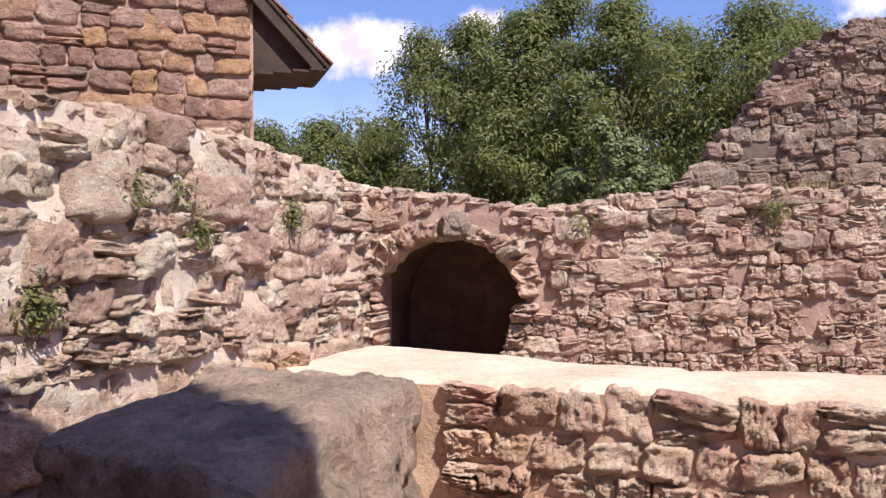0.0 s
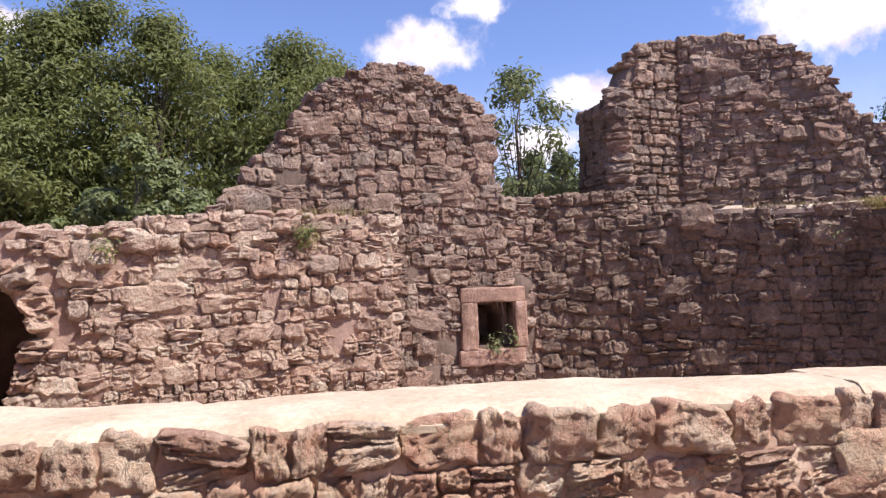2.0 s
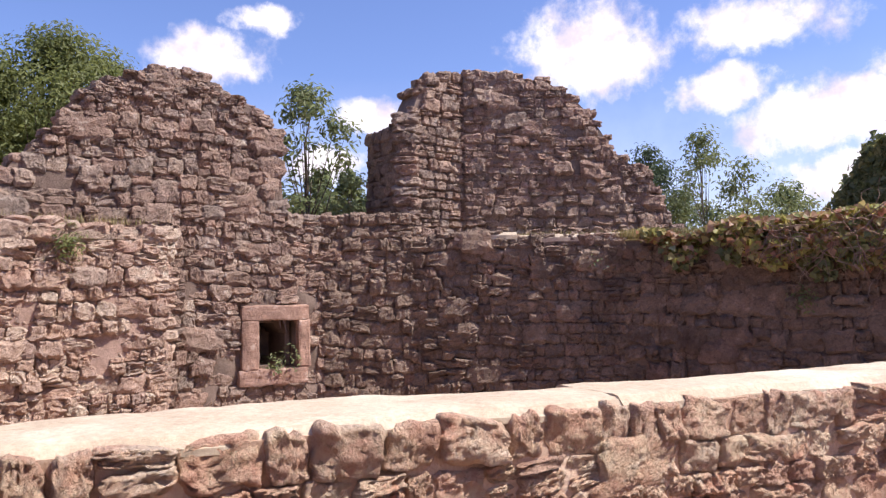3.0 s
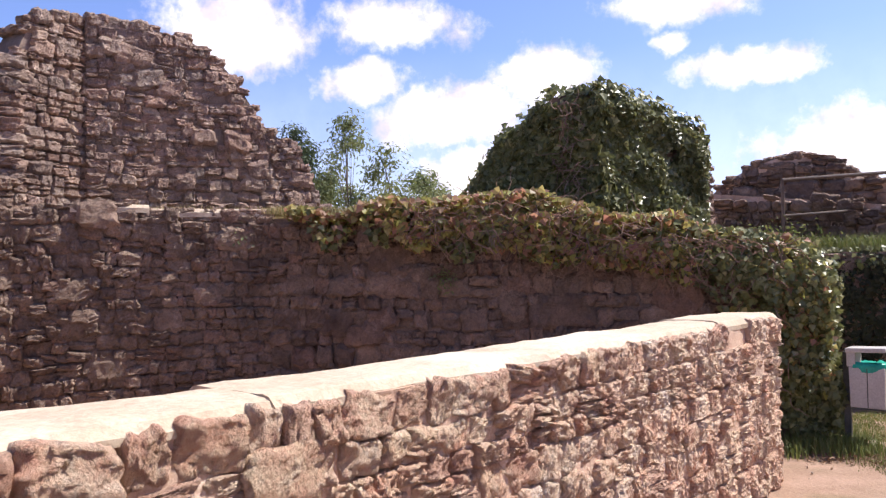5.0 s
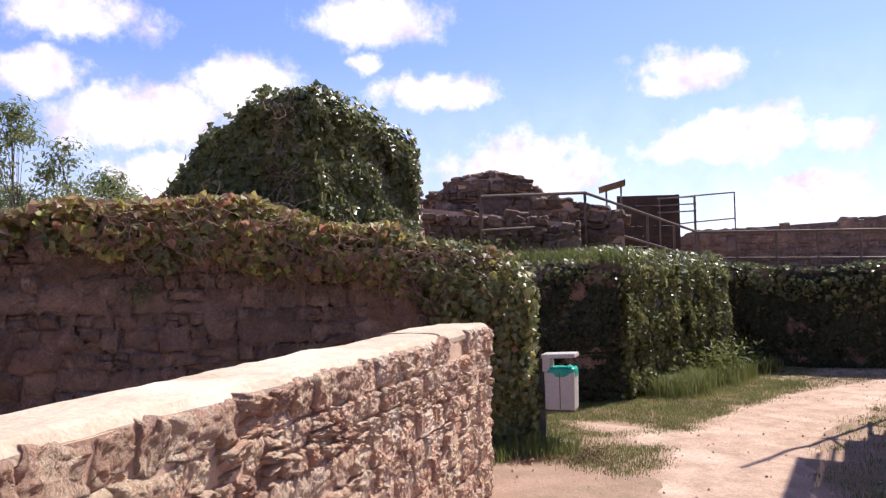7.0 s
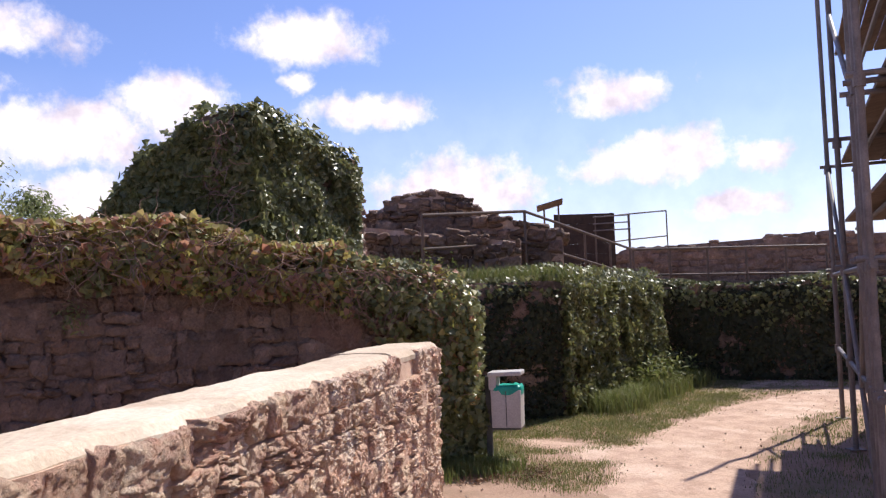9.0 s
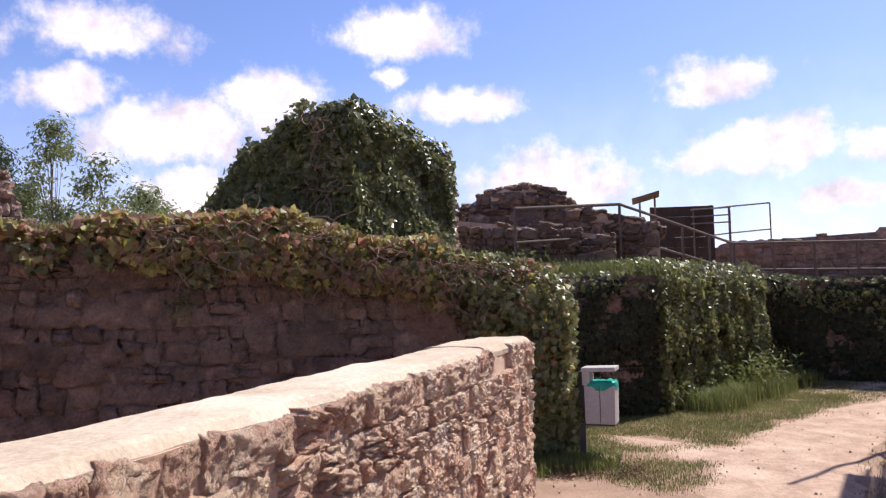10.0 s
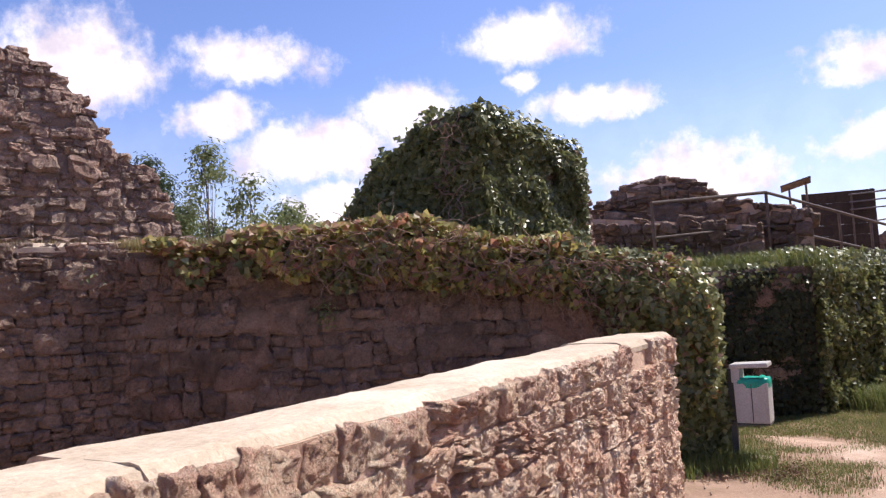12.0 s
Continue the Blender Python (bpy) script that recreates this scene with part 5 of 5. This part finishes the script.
def build_hut():
    root = tagged(new("timber_screen"), "dark boarded timber screen on the platform", "screen")
    root.matrix_world = pose(17.55, -7.12, 2.02, 0, 0, -104)
    for k in range(7):
        bm = bmesh.new()
        box(bm, 1.42, 0.03, 0.234, Matrix.Translation((0, 0.006 * (k % 2), 0.20 + 0.236 * k)), 0.004)
        part("board", bm, M["darkwood"], root)
    for x in (-0.66, 0.66):
        bm = bmesh.new()
        box(bm, 0.08, 0.08, 1.75, Matrix.Translation((x, 0.065, 0.87)), 0.006)
        part("post", bm, M["darkwood"], root)
    return root


build_hut()


def build_barrier():
    root = tagged(new("barrier"), "pale three-bar metal barrier beside the timber screen", "barrier")
    root.matrix_world = pose(17.3, -7.72, 2.1, 0, 0, -104)
    for k in range(3):
        bm = bmesh.new()
        tube(bm, (-0.45, 0, 1.24 + 0.16 * k), (0.42, 0, 1.26 + 0.165 * k), 0.016)
        part("bar", bm, M["tube"], root)
    for x in (-0.4, 0.4):
        bm = bmesh.new()
        tube(bm, (x, 0.02, 0), (x, 0.02, 1.6), 0.02)
        part("post", bm, M["steel"], root)
    return root


build_barrier()


# ---- old house with its eave ----
mHo, LHo = wall_frame((-6.63, 5.90), (-2.45, 7.27))
house_top = lambda u: 6.5
house = core("wall_house", mHo, LHo, house_top, 0, 0.6, M["mortar_mid"], seed=91, rough=0.02)
setting(house, "old house wall of ochre and brown sandstone with lime joints", "house")
masonry(house, "house", LHo - 0.02, house_top, 2.2, (0.14, 0.26), (0.9, 2.0), 0.11, seed=92, gap=0.014, tilt=3, wave=0.05, near=LHo, jut=0.015, split=0.2, bond=0.4, nx=12, nz=9)
mHs, LHs = wall_frame((-2.45, 7.27), (-3.73, 11.13))
side = core("wall_house_side", mHs, LHs, lambda u: 4.04, 0, 0.3, M["mortar_mid"], seed=93, cell=0.3)
setting(side, "side wall of the old house", "house")


def build_roof():
    root = tagged(new("roof"), "steep clay-tiled roof with dark timber eaves", "roof")
    root.matrix_world = mHo
    sl = radians(47)
    ex, ez = LHo + 0.70, 4.00
    run = Matrix.Translation((ex, -0.12, ez)) @ Matrix.Rotation(sl, 4, "Y") @ Matrix.Rotation(math.pi, 4, "Z")
    # local x now climbs the slope
    n = 9
    for i in range(n):
        for k in range(3):
            bm = bmesh.new()
            box(bm, 0.36, 0.22, 0.022, Matrix.Translation((0.16 + 0.30 * i, -0.11 - 0.225 * k, 0.10)) @ Matrix.Rotation(radians(5), 4, "Y"), 0.006)
            bm.transform(run)
            part("tile", bm, M["tile"], root)
    bm = bmesh.new()
    box(bm, 2.9, 0.85, 0.03, Matrix.Translation((1.42, -0.42, 0.05)))
    bm.transform(run)
    part("sheathing", bm, M["darkwood"], root)
    for k in range(2):
        bm = bmesh.new()
        box(bm, 2.8, 0.09, 0.12, Matrix.Translation((1.42, -0.06 - 0.6 * k, -0.02)))
        bm.transform(run)
        part("rafter", bm, M["darkwood"], root)
    # dark infill sheet added in place of the eave's shaded underside
    bm = bmesh.new()
    tri = [(LHo - 0.02, 3.91), (LHo + 0.66, 3.99), (LHo - 0.02, 4.77)]
    fr = [bm.verts.new((x, 0.03, z)) for x, z in tri]
    bk = [bm.verts.new((x, 0.06, z)) for x, z in tri]
    bm.faces.new(fr)
    bm.faces.new(bk[::-1])
    for k in range(3):
        bm.faces.new((fr[k], bk[k], bk[(k + 1) % 3], fr[(k + 1) % 3]))
    part("gable_board", bm, M["darkwood"], root)
    for k in range(4):
        bm = bmesh.new()
        box(bm, 0.17, 0.8, 0.025, Matrix.Translation((LHo + 0.10 + 0.18 * k, 0.28, 3.92 + 0.025 * k)), 0.004)
        part("soffit_board", bm, M["darkwood"], root)
    return root


build_roof()


# ---- scaffold by the great house ----
def build_scaffold():
    root = tagged(new("scaffold"), "tubular steel scaffold with plank decks", "scaffold")
    d = Vector((0.80, -0.60, 0)).normalized()
    n = Vector((-0.60, -0.80, 0))
    o = Vector((5.77, -4.45, 0))
    rows = [0.0, 0.28, 0.72, 3.1, 5.4]
    for s in rows:
        for w in (0.0, 1.15):
            p = o + d * s + n * w
            bm = bmesh.new()
            tube(bm, (p.x, p.y, 0), (p.x, p.y, 6.2), 0.032, sides=10)
            post = part("standard", bm, M["tube"], root)
            bm = bmesh.new()
            box(bm, 0.16, 0.16, 0.012, Matrix.Translation((p.x, p.y, 0.012)))
            part("base_plate", bm, M["tube"], post)
            for z in (1.0, 2.05, 3.55):
                bm = bmesh.new()
                tube(bm, (p.x, p.y, z - 0.05), (p.x, p.y, z + 0.05), 0.05, sides=10)
                part("coupler", bm, M["tube"], post)
    for z in (1.0, 2.05, 2.7, 3.55, 4.6, 5.12):
        for w in ((0.0, 1.15) if z < 2.5 else (0.34, 1.15)):
            a, b = o + n * w - d * 0.15, o + n * w + d * 5.6
            bm = bmesh.new()
            tube(bm, (a.x, a.y, z), (b.x, b.y, z), 0.026, sides=8)
            part("ledger", bm, M["tube"], root)
    for s in rows:
        for z in (2.05, 3.55):
            a, b = o + d * s - n * 0.1, o + d * s + n * 1.3
            bm = bmesh.new()
            tube(bm, (a.x, a.y, z + 0.055), (b.x, b.y, z + 0.055), 0.026, sides=8)
            part("transom", bm, M["tube"], root)
    for za, zb, sa, sb in ((0.1, 2.05, 0.72, 3.1), (2.05, 3.55, 3.1, 5.4), (3.6, 5.1, 0.72, 3.1), (0.9, 2.7, 1.6, 0.4)):
        a, b = o + d * sa, o + d * sb
        bm = bmesh.new()
        tube(bm, (a.x, a.y, za), (b.x, b.y, zb), 0.026)
        part("brace", bm, M["tube"], root)
    ang = math.atan2(d.y, d.x)
    for z in (2.78, 3.63, 5.2):
        for k in range(5):
            c = o + d * 2.6 + n * (0.30 + 0.25 * k)
            bm = bmesh.new()
            box(bm, 5.6, 0.235, 0.045, Matrix.Translation((c.x, c.y, z + 0.03)) @ Matrix.Rotation(ang, 4, "Z"), 0.006)
            part("deck_plank", bm, M["wood"], root)
    return root


build_scaffold()
# plain unseen walls closing the yard, placed to shade the path and the stub
mW, LW = wall_frame((11.3, -10.5), (4.6, -5.45))
gh = core("wall_great_house", mW, LW, lambda u: 7.2, 0, 0.6, M["mortar_mid"], seed=95, cell=0.4)
setting(gh, "plain rendered wall of the great house behind the scaffold")
mW2, LW2 = wall_frame((1.48, -2.3), (-8.0, -3.4))
gh2 = core("wall_south", mW2, LW2, lambda u: 11.0, 0, 0.6, M["mortar"], seed=96, cell=0.5)
setting(gh2, "unseen plain wall behind the viewer, added to shade the stub")


def pebbles(name, label, spots, seed, size=0.013):
    rnd = random.Random(seed)
    meshes = stones_of("pink")
    places = []
    for x, y in spots:
        s = size * rnd.uniform(0.4, 1.6)
        places.append((rnd.randrange(len(meshes)), Matrix.Translation((x, y, ground_height(x, y) + 0.012)) @ Euler((rnd.uniform(0, 6), rnd.uniform(0, 6), rnd.uniform(0, 6))).to_matrix().to_4x4() @ Matrix.Diagonal((s * 1.5, s, s, 1))))
    ob = join_stones(name, places, meshes, M["pink_j"], None)
    return tagged(ob, label, "pebbles")


rp = random.Random(77)
spots = []
while len(spots) < 260:
    x, y = rp.uniform(4.5, 13), rp.uniform(-9.5, -1.4)
    if off_path(x, y) < 1.3 or (x < 9 and y > -2.9):
        spots.append((x, y))
pebbles("pebbles", "small loose stones on the trodden earth", spots, 78)

heap_foot = [tuple(mH2 @ Vector((u, -0.15 - 0.3 * (k % 3), 2.1))) for k, u in enumerate(np.linspace(0.0, LH2 + 0.6, 60))]
tufts("weeds", "weeds at the foot of the ruined mound", heap_foot, 6000, 0.26, M["grass"], 640, 0.15, "weeds")
leafy("weeds", "bright green shrub by the railing", [(12.77, -2.06, 2.27), (12.80, -2.41, 2.24), (12.84, -1.63, 2.22)], 1300, 0.08, M["grass"], 641, (0.22, 0.22, 0.14))
